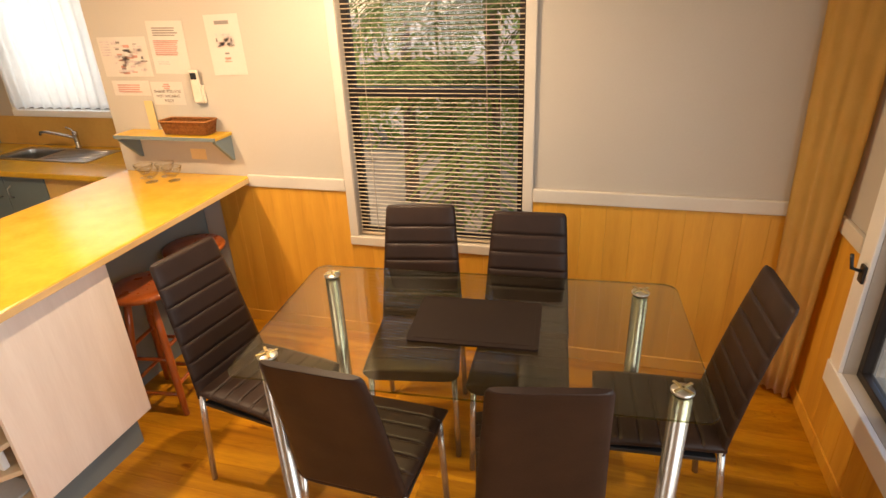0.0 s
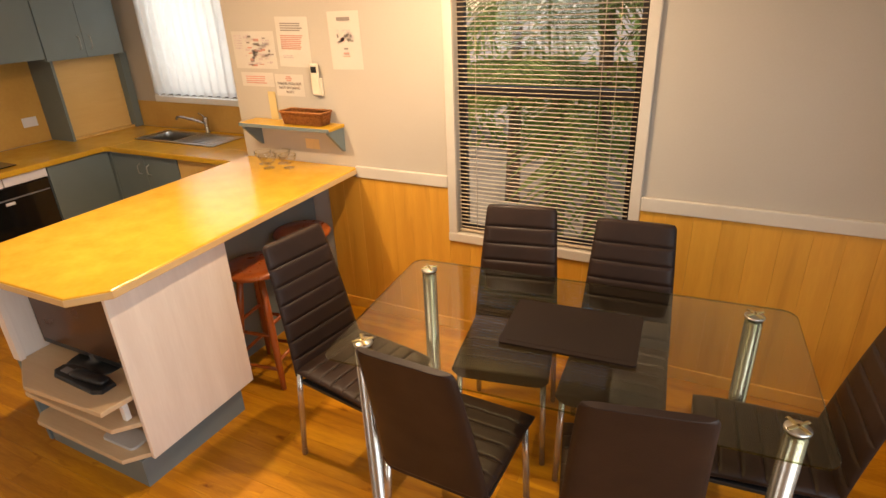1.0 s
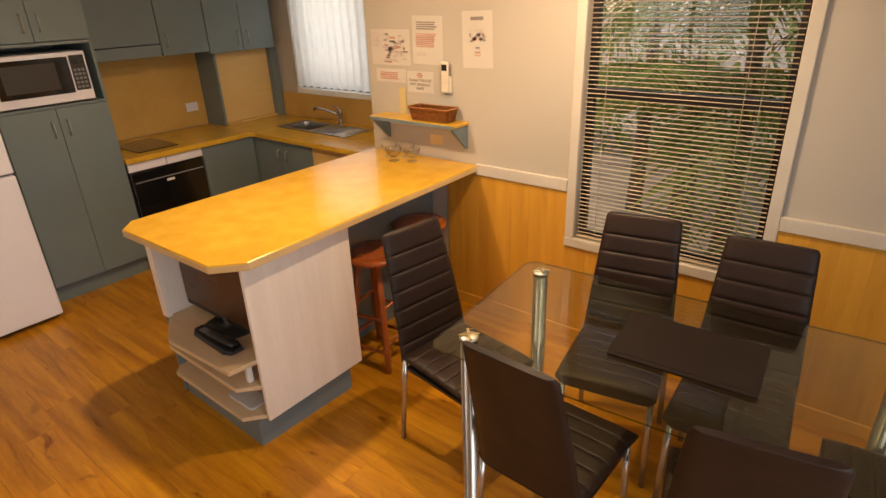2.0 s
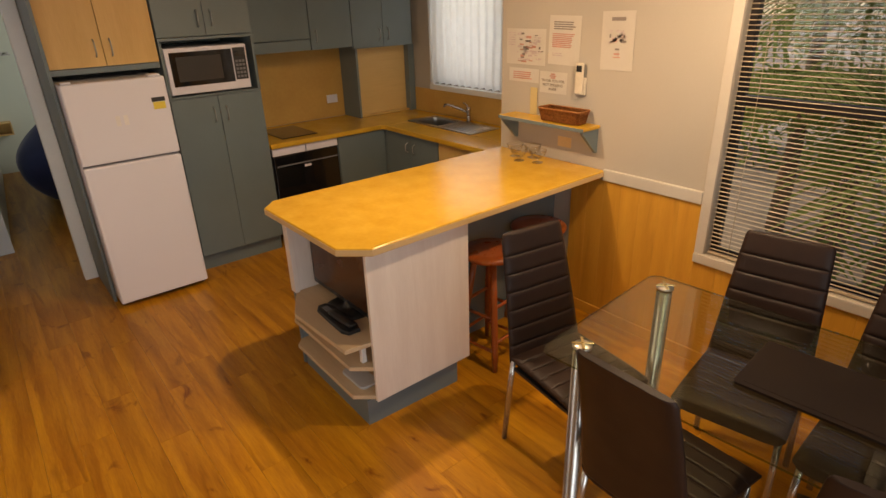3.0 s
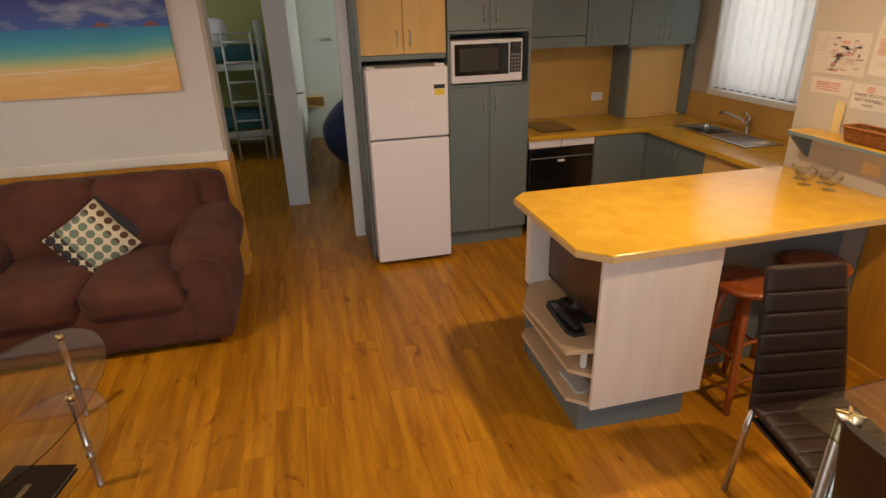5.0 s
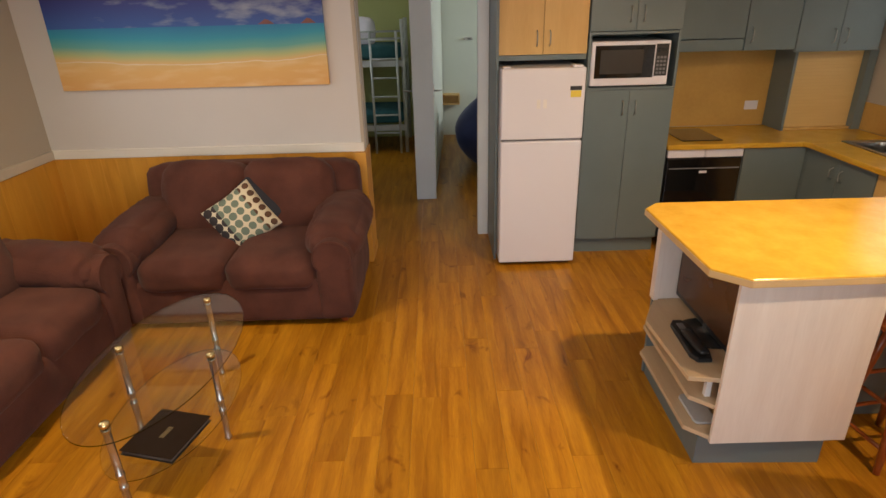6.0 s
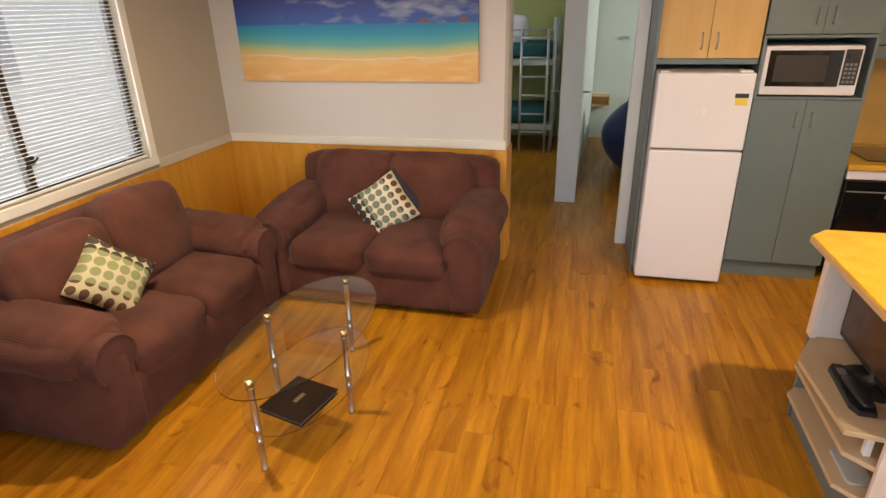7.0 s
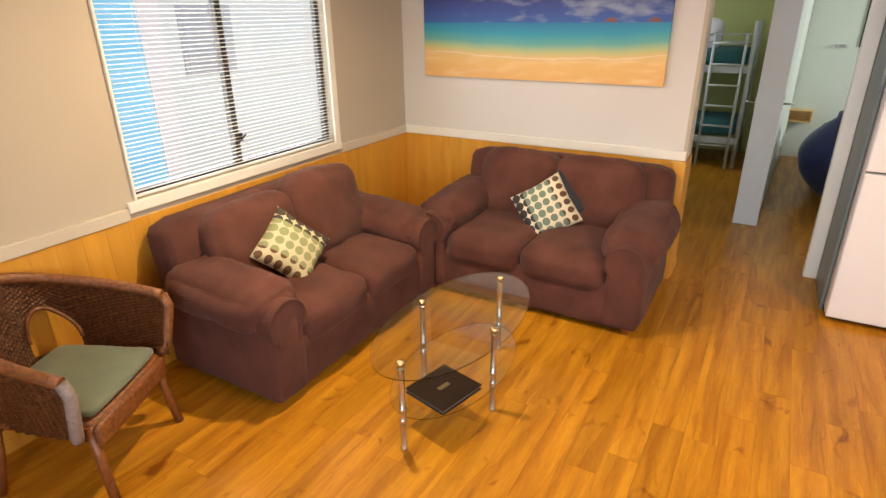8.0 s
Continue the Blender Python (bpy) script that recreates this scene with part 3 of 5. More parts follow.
def sheer_mat():
    m = bpy.data.materials.new("white_net_cloth")
    m.use_nodes = True
    n, l = m.node_tree.nodes, m.node_tree.links
    n.remove(n["Principled BSDF"])
    t, d, tr, a, b = n.new("ShaderNodeBsdfTranslucent"), n.new("ShaderNodeBsdfDiffuse"), n.new("ShaderNodeBsdfTransparent"), n.new("ShaderNodeMixShader"), n.new("ShaderNodeMixShader")
    wv = n.new("ShaderNodeTexNoise")
    wv.inputs["Scale"].default_value = 14
    tc = n.new("ShaderNodeTexCoord")
    l.new(tc.outputs["Object"], wv.inputs["Vector"])
    r = n.new("ShaderNodeMapRange")
    r.inputs[3].default_value, r.inputs[4].default_value = 0.03, 0.16
    l.new(wv.outputs[0], r.inputs[0])
    for x in (t, d):
        x.inputs[0].default_value = (0.86, 0.84, 0.8, 1)
    a.inputs[0].default_value = 0.45
    l.new(t.outputs[0], a.inputs[1])
    l.new(d.outputs[0], a.inputs[2])
    l.new(r.outputs[0], b.inputs[0])
    l.new(a.outputs[0], b.inputs[1])
    l.new(tr.outputs[0], b.inputs[2])
    l.new(b.outputs[0], n["Material Output"].inputs[0])
    return m


NET = sheer_mat()
net = link("net_curtain", drape(-4.32, -3.36, 1.158, 2.08, 11, 0.019, 3), NET, smooth=True)
net.matrix_world = pose(0, KITCHEN_NORTH - 0.045, 0)
tagged(net, "sheer white net curtain in the kitchen window", "curtain")
rod = link("curtain_wire", tube([(-4.40, KITCHEN_NORTH - 0.03, 2.085), (-3.25, KITCHEN_NORTH - 0.03, 2.085)], 0.005), WHITE)
tagged(rod, "thin white curtain wire above the kitchen window", "curtain rod")
cur = link("curtain", drape(-0.14, 0.145, 0.035, 2.3, 4, 0.009, 8, -0.125), DRAPE, smooth=True)
cur.matrix_world = pose(0.855, 2.53, 0, 0, 0, -42)
tagged(cur, "long tan cloth curtain drawn back beside the low window", "curtain")
wind = thing("window_winder", pose(EAST - 0.018, 2.19, 0.84, 0, 0, 90), "small black window winder on the low window", "window winder")
part("base", box(-0.02, 0.02, 0.0, 0.012, -0.035, 0.035, 0.004), BLACK, wind)
part("lever", tube([(0.0, 0.012, 0.01), (0.0, 0.045, 0.02), (0.0, 0.055, 0.075)], 0.007, sides=8), BLACK, wind)
crod = link("curtain_rod", tube([(EAST - 0.07, 0.1, 2.31), (EAST - 0.07, 2.55, 2.31)], 0.012), WHITE)
tagged(crod, "white curtain rod above the low window", "curtain rod")

# ---- breakfast bar ----
bar = thing("breakfast_bar", pose(0, 0, 0), "breakfast bar cabinet with limed white panels, blue-grey plinth and open shelves", "bar cabinet")
part("end_panel", box(-1.942, -1.924, 1.056, 1.628, 0.142, 0.90, 0.001), WHITELAM, bar, "limed white end panel")
part("side_panel", box(-2.665, -2.645, 1.03, 2.645, 0.0, 0.90, 0.001), BLUE, bar)
part("front_stile", box(-2.662, -2.612, 1.02, 1.045, 0.4595, 0.90, 0.001), WHITELAM, bar, "limed white stile")
part("inner_side", box(-2.642, -2.628, 1.046, 1.58, 0.4595, 0.90), WHITELAM, bar)
part("back_panel", box(-2.64, -1.946, 1.585, 1.605, 0.142, 0.90), WHITELAM, bar)
part("stool_recess_panel", box(-2.27, -2.25, 1.63, 2.645, 0.0, 0.90), BLUE, bar, "blue-grey laminate panel")
part("plinth", prism([(-2.63, 1.035), (-1.966, 1.022), (-1.948, 1.56), (-2.63, 1.56)], 0.0, 0.1395), BLUE, bar, "blue-grey plinth")
LOW_SHELF = [(-2.66, 1.04), (-2.60, 0.985), (-2.022, 0.979), (-1.9455, 1.066), (-1.9455, 1.58), (-2.66, 1.58)]
TOP_SHELF = [(-2.66, 1.05), (-2.53, 0.975), (-2.42, 0.918), (-1.965, 0.936), (-1.9455, 1.07), (-1.9455, 1.58), (-2.66, 1.58)]
for z0, pts in ((0.437, TOP_SHELF), (0.300, LOW_SHELF), (0.140, LOW_SHELF)):
    part("shelf", prism(pts, z0, z0 + 0.022, 0.003), SHELFLAM, bar, "limed tan shelf")
TOPLINE = [(-2.745, 1.022), (-2.665, 0.945), (-1.975, 0.952), (-1.872, 1.063), (-1.893, 2.648), (-2.733, 2.648)]
top = thing("worktop", pose(0, 0, 0), "honey-coloured laminate bar top with clipped corners", "worktop")
part("slab", prism(TOPLINE, 0.903, 0.942, 0.008), TOP, top)
EDGING = mat("pale_laminate_edge", (0.66, 0.45, 0.22), 0.35, (0.60, 0.40, 0.18), scale=8)
for (ax, ay), (bx, by) in zip(TOPLINE[:5], TOPLINE[1:5] + TOPLINE[:0]):
    d = Vector((bx - ax, by - ay, 0))
    o = Vector((d.y, -d.x, 0)).normalized() * 0.0016
    strip = bmesh.new()
    q = [(ax, ay, 0.908), (bx, by, 0.908), (bx, by, 0.934), (ax, ay, 0.934)]
    inner, outer = [strip.verts.new(p) for p in q], [strip.verts.new(Vector(p) + o) for p in q]
    strip.faces.new(outer)
    for i in range(4):
        strip.faces.new((inner[i], inner[(i + 1) % 4], outer[(i + 1) % 4], outer[i]))
    part("edge_strip", strip, EDGING, top, "paler laminate edge strip")

tv = thing("television", pose(-2.285, 1.155, 0.4595), "switched-off flat television on the bar's top shelf", "television")
part("bezel", box(-0.335, 0.335, -0.02, 0.03, 0.03, 0.438, 0.008), BLACK, tv)
part("screen", box(-0.312, 0.312, -0.0235, -0.0205, 0.062, 0.418), SCREEN, tv, "dark screen with the floor's reflection in its brown colour")
part("stand", lathe([(0.13, 0.0), (0.13, 0.006), (0.05, 0.012), (0.025, 0.02), (0.025, 0.06)]), BLACK, tv)
stb = thing("set_top_box", pose(-2.215, 1.045, 0.4595, 0, 0, -1), "black phone-shaped handset dock lying on the shelf", "remote dock")
part("body", prism([(-0.165, -0.02), (-0.13, -0.042), (0.12, -0.05), (0.16, -0.03), (0.16, 0.03), (0.1, 0.045), (-0.12, 0.042), (-0.165, 0.02)], 0.0, 0.022, 0.007), BLACK, stb)
part("handset", soft((0.19, 0.045, 0.024), (0.045, -0.002, 0.0345), (0, 0, 4), 0.014, 0.002, 4, 0.0), BLACK, stb)
part("display", box(-0.125, -0.075, -0.018, 0.012, 0.0223, 0.026, 0.001), GREYP, stb, "grey display")
prop = link("white_bracket", box(-2.03, -2.005, 1.04, 1.065, 0.3225, 0.4365, 0.003), WHITE)
tagged(prop, "small white block between two bar shelves", "block")
GREYM2 = mat("pale_grey_plastic", (0.50, 0.50, 0.50), 0.4)
tray = link("paper_tray", prism(rounded(-2.22, -2.02, 1.03, 1.13, 0.025), 0.1625, 0.176, 0.004), GREYM2)
tagged(tray, "flat white plastic tray on the bottom bar shelf", "tray")

# ---- stools ----


def stool(m, label):
    s = thing("bar_stool", m, label, "stool", "stools at the bar")
    part("seat", lathe([(0.02, 0.612), (0.13, 0.612), (0.158, 0.622), (0.162, 0.636), (0.152, 0.648), (0.09, 0.645), (0.0, 0.640)], sides=28), REDWOOD, s)
    feet = []
    for k in range(4):
        a = radians(45 + 90 * k)
        t, f = Vector((0.085 * math.cos(a), 0.085 * math.sin(a), 0.615)), Vector((0.185 * math.cos(a), 0.185 * math.sin(a), 0.0))
        part("leg", tube([t, t.lerp(f, 0.3), t.lerp(f, 0.55), t.lerp(f, 0.8), f], 0.017, radii=[0.016, 0.019, 0.02, 0.018, 0.014]), REDWOOD, s)
        feet.append((t, f))
    for k in range(4):
        (t0, f0), (t1, f1) = feet[k], feet[(k + 1) % 4]
        for v in ((0.42, 0.74) if k % 2 else (0.52, 0.82)):
            part("rung", tube([t0.lerp(f0, v), t1.lerp(f1, v)], 0.0095, sides=8), REDWOOD, s)
    return s


st = stool(pose(-2.02, 1.875, 0, 0, 0, 8), "red-brown turned timber bar stool with round seat")
copy_thing(st, pose(-2.09, 2.32, 0, 0, 0, -14))

# ---- dining table ----
TURN = 4.2
table = thing("dining_table", pose(-0.405, 1.68, 0, 0, 0, TURN), "rectangular glass dining table on brushed steel legs", "dining table")
part("glass_top", prism(rounded(-0.745, 0.745, -0.40, 0.395, 0.05), 0.752, 0.762, 0.002), TINT, table, "tinted clear glass top")
rim = bmesh.new()
ro, ri = rounded(-0.7455, 0.7455, -0.4005, 0.3955, 0.05), rounded(-0.7435, 0.7435, -0.3985, 0.3935, 0.048)
for i in range(len(ro)):
    j = (i + 1) % len(ro)
    q = [rim.verts.new((*p, z)) for p, z in ((ro[i], 0.7535), (ro[j], 0.7535), (ro[j], 0.7605), (ro[i], 0.7605))]
    rim.faces.new(q)
part("glass_edge", rim, EDGE, table, "greenish polished glass edge")
for x, y in ((-0.645, -0.285), (0.66, -0.275), (-0.645, 0.30), (0.605, 0.305)):
    leg = part("leg", lathe([(0.036, 0.0), (0.036, 0.012), (0.031, 0.015), (0.031, 0.744), (0.028, 0.747), (0.028, 0.7515)], at=(x, y, 0)), BRUSHED, table, "brushed steel tube leg", smooth=False)
    part("cap", lathe([(0.034, 0.7625), (0.034, 0.767), (0.030, 0.771), (0.0, 0.775)], at=(x, y, 0)), SPUN, leg, "round spun metal cap")
    # the cap's cross-shaped highlight, built as two raised brass bars
    for turn in (40, 130):
        part("cap_bar", box(-0.037, 0.037, -0.005, 0.005, 0.0, 0.0045, 0.001, m=pose(x, y, 0.774, 0, 0, turn)), BRASS, leg, "brass bar standing in for the cap's cross-shaped highlight")
TRAYBLACK = mat("dark_lacquer", (0.016, 0.010, 0.008), 0.4, (0.022, 0.014, 0.010), spec=0.16)
matt = thing("table_mat", pose(-0.39, 1.69, 0.764, 0, 0, TURN), "long dark rectangular tray on the glass table", "tray")
part("tray_base", prism(rounded(-0.225, 0.225, -0.15, 0.155, 0.015), 0.0, 0.008), TRAYBLACK, matt)
part("tray_inlay", prism(rounded(-0.205, 0.205, -0.13, 0.135, 0.012), 0.0082, 0.0092), TRAYBLACK, matt, "sunken black inlay")

# ---- dining chairs ----


def quilt(spine, half, depth, seams, thick):
    """A padded panel with sewn cross seams. spine(v): centre and front normal in the yz plane; half(v): half width."""
    vs = {0.0, 0.012, 0.03, 0.97, 0.988, 1.0}
    for s in seams:
        vs |= {s, s - 0.006, s + 0.006, s - 0.016, s + 0.016, s - 0.034, s + 0.034}
    vs = sorted(v for v in vs if 0 <= v <= 1)
    bm, n = bmesh.new(), 14
    front, rear = [], []
    for v in vs:
        (y, z), (ny, nz) = spine(v)
        near = min(abs(v - s) for s in seams)
        pad = depth * (1 - 0.85 * math.exp(-(near / 0.0062) ** 2)) * min(1.0, 0.35 + min(v, 1 - v) / 0.03)
        fr, re = [], []
        for i in range(n + 1):
            u = 2 * i / n - 1
            u = math.copysign(abs(u) ** 0.75, u)
            e = 1 - abs(u) ** 10
            b = half(v) * (1 - 0.02 * (1 - e))
            fr.append(bm.verts.new((u * b, y + ny * pad * e, z + nz * pad * e)))
            re.append(bm.verts.new((u * b, y - ny * thick * (0.25 + 0.75 * e), z - nz * thick * (0.25 + 0.75 * e))))
        front.append(fr)
        rear.append(re)
    for j in range(len(vs) - 1):
        for i in range(n):
            bm.faces.new((front[j][i], front[j + 1][i], front[j + 1][i + 1], front[j][i + 1])).smooth = True
            bm.faces.new((rear[j][i], rear[j][i + 1], rear[j + 1][i + 1], rear[j + 1][i])).smooth = True
        for i in (0, n):
            bm.faces.new((front[j][i], rear[j][i], rear[j + 1][i], front[j + 1][i]))
    for i in range(n):
        bm.faces.new((front[-1][i], rear[-1][i], rear[-1][i + 1], front[-1][i + 1]))
        bm.faces.new((front[0][i + 1], rear[0][i + 1], rear[0][i], front[0][i]))
    bmesh.ops.recalc_face_normals(bm, faces=bm.faces[:])
    return bm


def dining_chair(m, label):
    """Faces +y; the seat's centre is at the origin."""
    c = thing("dining_chair", m, label, "dining chair", "chairs round the dining table")
    part("seat", quilt(lambda v: ((0.205 - 0.41 * v, 0.462 - 0.012 * (1 - v) ** 6), (0.0, 1.0)), lambda v: 0.20 - 0.01 * v, 0.011, [0.18 + 0.16 * k for k in range(5)], 0.042), LEATHER, c, "padded dark leather seat with cross stitching")
    part("backrest", quilt(lambda v: ((-0.192 - 0.095 * v - 0.03 * v * v, 0.44 + 0.535 * v), (0.985, 0.17)), lambda v: 0.195 - 0.037 * v - (0.010 * ((v - 0.96) / 0.04) ** 2 if v > 0.96 else 0.0),
                           0.011, [0.13 + 0.14 * k for k in range(6)], 0.017), LEATHER, c, "high padded back with sewn cross seams")
    part("seat_frame", box(-0.18, 0.18, -0.18, 0.18, 0.402, 0.418, 0.003), BLACK, c)
    for x in (-1, 1):
        part("leg", tube([(x * 0.175, -0.19, 0.45), (x * 0.18, -0.205, 0.3), (x * 0.185, -0.235, 0.0)], 0.0125), BRUSHED, c, "slim brushed steel leg")
        part("leg", tube([(x * 0.172, 0.17, 0.42), (x * 0.178, 0.178, 0.2), (x * 0.182, 0.185, 0.0)], 0.0125), BRUSHED, c, "slim brushed steel leg")
    return c


ch = dining_chair(pose(-0.718, 1.958, 0, 0, 0, 190), "dark brown leather dining chair with high ribbed back")
copy_thing(ch, pose(-0.263, 1.942, 0, 0, 0, 183.7))
copy_thing(ch, pose(-1.222, 1.59, 0, 0, 0, -99))
copy_thing(ch, pose(0.241, 1.745, 0, 0, 0, 94))
copy_thing(ch, pose(-0.680, 1.378, 0, 0, 0, -2))
copy_thing(ch, pose(-0.144, 1.425, 0, 0, 0, 11.5))

# ---- wall shelf and papers by the bar ----
sh = thing("wall_shelf", pose(0, NORTH, 0), "small wall shelf with yellow top and blue-grey brackets", "shelf")
part("board", box(-2.61, -1.957, -0.148, 0.0, 1.170, 1.188, 0.002), TOP, sh)
part("edge_strip", box(-2.61, -1.957, -0.152, -0.1485, 1.167, 1.186, 0.001), BLUE, sh)
for x in (-2.588, -1.975):
    br = bmesh.new()
    for s, pts in ((0, ((0.0, 1.169), (-0.14, 1.169), (-0.14, 1.155), (-0.012, 1.03), (0.0, 1.03))),):
        a = [br.verts.new((x - 0.009, y, z)) for y, z in pts]
        b = [br.verts.new((x + 0.009, y, z)) for y, z in pts]
        br.faces.new(a)
        br.faces.new(b[::-1])
        for i in range(len(pts)):
            br.faces.new((a[i], b[i], b[(i + 1) % len(pts)], a[(i + 1) % len(pts)]))
    part("bracket", br, BLUE, sh, "blue-grey triangular bracket")
bk = thing("basket", pose(-2.165, NORTH - 0.070, 1.189), "long woven brown cane basket on the wall shelf", "basket")
wv = bmesh.new()
NB, rings = 64, 9
prev = None
base_pts = None
for j in range(rings):
    v = j / (rings - 1)
    ring = []
    hx, hy = 0.136 + 0.012 * v, 0.046 + 0.010 * v
    pl = rounded(-hx, hx, -hy, hy, 0.02, 15)
    for k, (x, y) in enumerate(pl):
        s = 1 + 0.012 * (1 if (k // 2 + j) % 2 else -1)
        ring.append(wv.verts.new((x * s, y * s, 0.003 + 0.068 * v)))
    if prev:
        for k in range(len(ring)):
            wv.faces.new((prev[k], prev[(k + 1) % len(ring)], ring[(k + 1) % len(ring)], ring[k]))
    else:
        wv.faces.new(ring[::-1])
    prev = ring
bmesh.ops.solidify(wv, geom=wv.faces[:], thickness=0.004)
part("weave", wv, BASKET, bk)
rimpts = [(x, y, 0.073) for x, y in rounded(-0.149, 0.149, -0.057, 0.057, 0.02, 5)]
part("rim", tube(rimpts + rimpts[:2], 0.0055, sides=7, caps=False), BASKET, bk)

# glass dishes on the bar
DISH = glass_mat("pressed_clear_glass", (0.985, 0.985, 0.98), 0.02, 1.2)


def dessert_dish(m, h, r):
    g = thing("dessert_dish", m, "small footed clear glass dish on the bar top", "glass dish", "glass dishes on the bar")
    part("dish_bowl", lathe([(0.012, h * 0.30), (r * 0.55, h * 0.40), (r * 0.88, h * 0.68), (r, h), (r - 0.003, h), (r * 0.84, h * 0.70), (r * 0.5, h * 0.45), (0.0, h * 0.38)], sides=24), DISH, g, smooth=True)
    part("stem", lathe([(0.009, 0.006), (0.008, h * 0.2), (0.012, h * 0.31)], sides=12), DISH, g, smooth=True)
    part("foot", lathe([(r * 0.6, 0.0), (r * 0.6, 0.003), (0.010, 0.008)], sides=20), DISH, g)
    part("rim", tube([(r * math.cos(a), r * math.sin(a), h) for a in (2 * math.pi * k / 24 for k in range(25))], 0.0022, sides=6, caps=False), DISH, g)
    return g


dish0 = dessert_dish(pose(-2.48, 2.52, 0.9425), 0.078, 0.052)
for x, y in ((-2.375, 2.565), (-2.385, 2.455), (-2.275, 2.50)):
    copy_thing(dish0, pose(x, y, 0.9425, 0, 0, 70 * x))


def sheet(name, x0, x1, z0, z1, label, marks, material=PAPER, tilt=0.0, proud=0.001):
    """A paper on the north wall. marks: (kind, u0, u1, v0, v1) in shares of the sheet, v from the top."""
    p = thing(name, pose((x0 + x1) / 2, NORTH - proud, (z0 + z1) / 2, 0, tilt, 0), label, "paper notice", "notices on the wall")
    w, h = x1 - x0, z1 - z0
    bm = bmesh.new()
    n = 5
    grid = [[bm.verts.new((-w / 2 + w * i / n, -0.0015 - 0.003 * abs(noise.noise((i * 0.6 + x0 * 9, j * 0.5, z0))), -h / 2 + h * j / n)) for i in range(n + 1)] for j in range(n + 1)]
    for j in range(n):
        for i in range(n):
            bm.faces.new((grid[j][i], grid[j][i + 1], grid[j + 1][i + 1], grid[j + 1][i]))
    part("paper", bm, material, p)
    inks = {"k": INK, "r": REDINK, "p": PINKINK, "y": YELLOW, "o": TOP}
    for kind, u0, u1, v0, v1 in marks:
        part("print_bar", box(-w / 2 + w * u0, -w / 2 + w * u1, -0.0058, -0.0050, h / 2 - h * v1, h / 2 - h * v0), inks[kind], p)
    return p


rnd = random.Random(5)
lines = lambda kind, u0, u1, v0, v1, n: [(kind, u0, u1 - rnd.random() * 0.2 * (u1 - u0), v0 + (v1 - v0) * i / n, v0 + (v1 - v0) * (i + 0.5) / n) for i in range(n)]  # noqa: E731
patch = lambda u0, u1, v0, v1, n: [(rnd.choice("pppkrp"), a, a + rnd.uniform(0.04, 0.14), b, b + rnd.uniform(0.02, 0.07)) for a, b in ((rnd.uniform(u0, u1 - 0.1), rnd.uniform(v0, v1 - 0.05)) for _ in range(n))]  # noqa: E731
sheet("site_map", -2.69, -2.375, 1.478, 1.682, "white printed site map pinned to the wall", lines("p", 0.05, 0.28, 0.1, 0.5, 6) + patch(0.28, 0.95, 0.08, 0.95, 64))
sheet("notice", -2.352, -2.128, 1.492, 1.755, "white notice with dark and red lines of print", lines("k", 0.15, 0.85, 0.12, 0.3, 4) + lines("r", 0.12, 0.85, 0.36, 0.66, 8) + lines("p", 0.15, 0.5, 0.76, 0.84, 2), tilt=1)
sheet("small_notice", -2.665, -2.42, 1.376, 1.456, "small pink-white printed notice", lines("r", 0.15, 0.85, 0.25, 0.85, 4))
sheet("no_smoking_sign", -2.41, -2.205, 1.328, 1.450, "white thank-you sign with a red no smoking symbol", [("r", 0.42, 0.58, 0.08, 0.14), ("r", 0.38, 0.62, 0.17, 0.22), ("r", 0.42, 0.58, 0.25, 0.31)])
sheet("poster", -1.99, -1.792, 1.485, 1.777, "white poster with a pale printed picture", [("k", 0.3, 0.72, 0.1, 0.16), ("k", 0.45, 0.58, 0.62, 0.65), ("r", 0.42, 0.6, 0.70, 0.73), ("r", 0.4, 0.62, 0.76, 0.78)] + patch(0.22, 0.85, 0.3, 0.55, 26), tilt=-1)
for txt, z, size in (("THANK YOU FOR", 1.392, 0.022), ("NOT SMOKING", 1.368, 0.022), ("INSIDE", 1.345, 0.020)):
    cu = bpy.data.curves.new("lettering", "FONT")
    cu.body, cu.size, cu.align_x, cu.extrude = txt, size, "CENTER", 0.0004
    cu.materials.append(INK)
    dg = new("lettering_curve", cu)
    me = bpy.data.meshes.new_from_object(dg.evaluated_get(bpy.context.evaluated_depsgraph_get()))
    bpy.data.objects.remove(dg)
    ob = new("lettering", me)
    ob.parent = bpy.data.objects["no_smoking_sign"]
    ob.matrix_local = pose(0, -0.0062, z - 1.389, 90, 0, 0)
card = link("yellow_card", box(-2.475, -2.42, NORTH - 0.012, NORTH - 0.0105, 1.1885, 1.35), mat("pale_yellow_card", (0.60, 0.47, 0.23), 0.7, (0.56, 0.42, 0.18)))
tagged(card, "narrow pale yellow card leaning behind the basket", "card")
ac = thing("thermostat", pose(-2.10, NORTH, 1.415), "small cream wall remote in a holder with a dark display", "remote control")
part("holder", box(-0.032, 0.032, -0.02, -0.001, -0.075, 0.02, 0.005), CREAMPLASTIC, ac)
part("remote", box(-0.026, 0.026, -0.034, -0.0205, -0.07, 0.10, 0.006), CREAMPLASTIC, ac)
part("display", box(-0.018, 0.018, -0.0362, -0.0345, 0.052, 0.085), BLACK, ac, "dark display")
note = link("sticky_note", box(-2.25, -2.15, NORTH - 0.003, NORTH - 0.0012, 1.025, 1.085, 0.0), mat("tan_note_paper", (0.72, 0.52, 0.26), 0.7))
tagged(note, "small tan note stuck to the wall under the shelf", "note")

# ---- kitchen ----
FRONT = -4.235


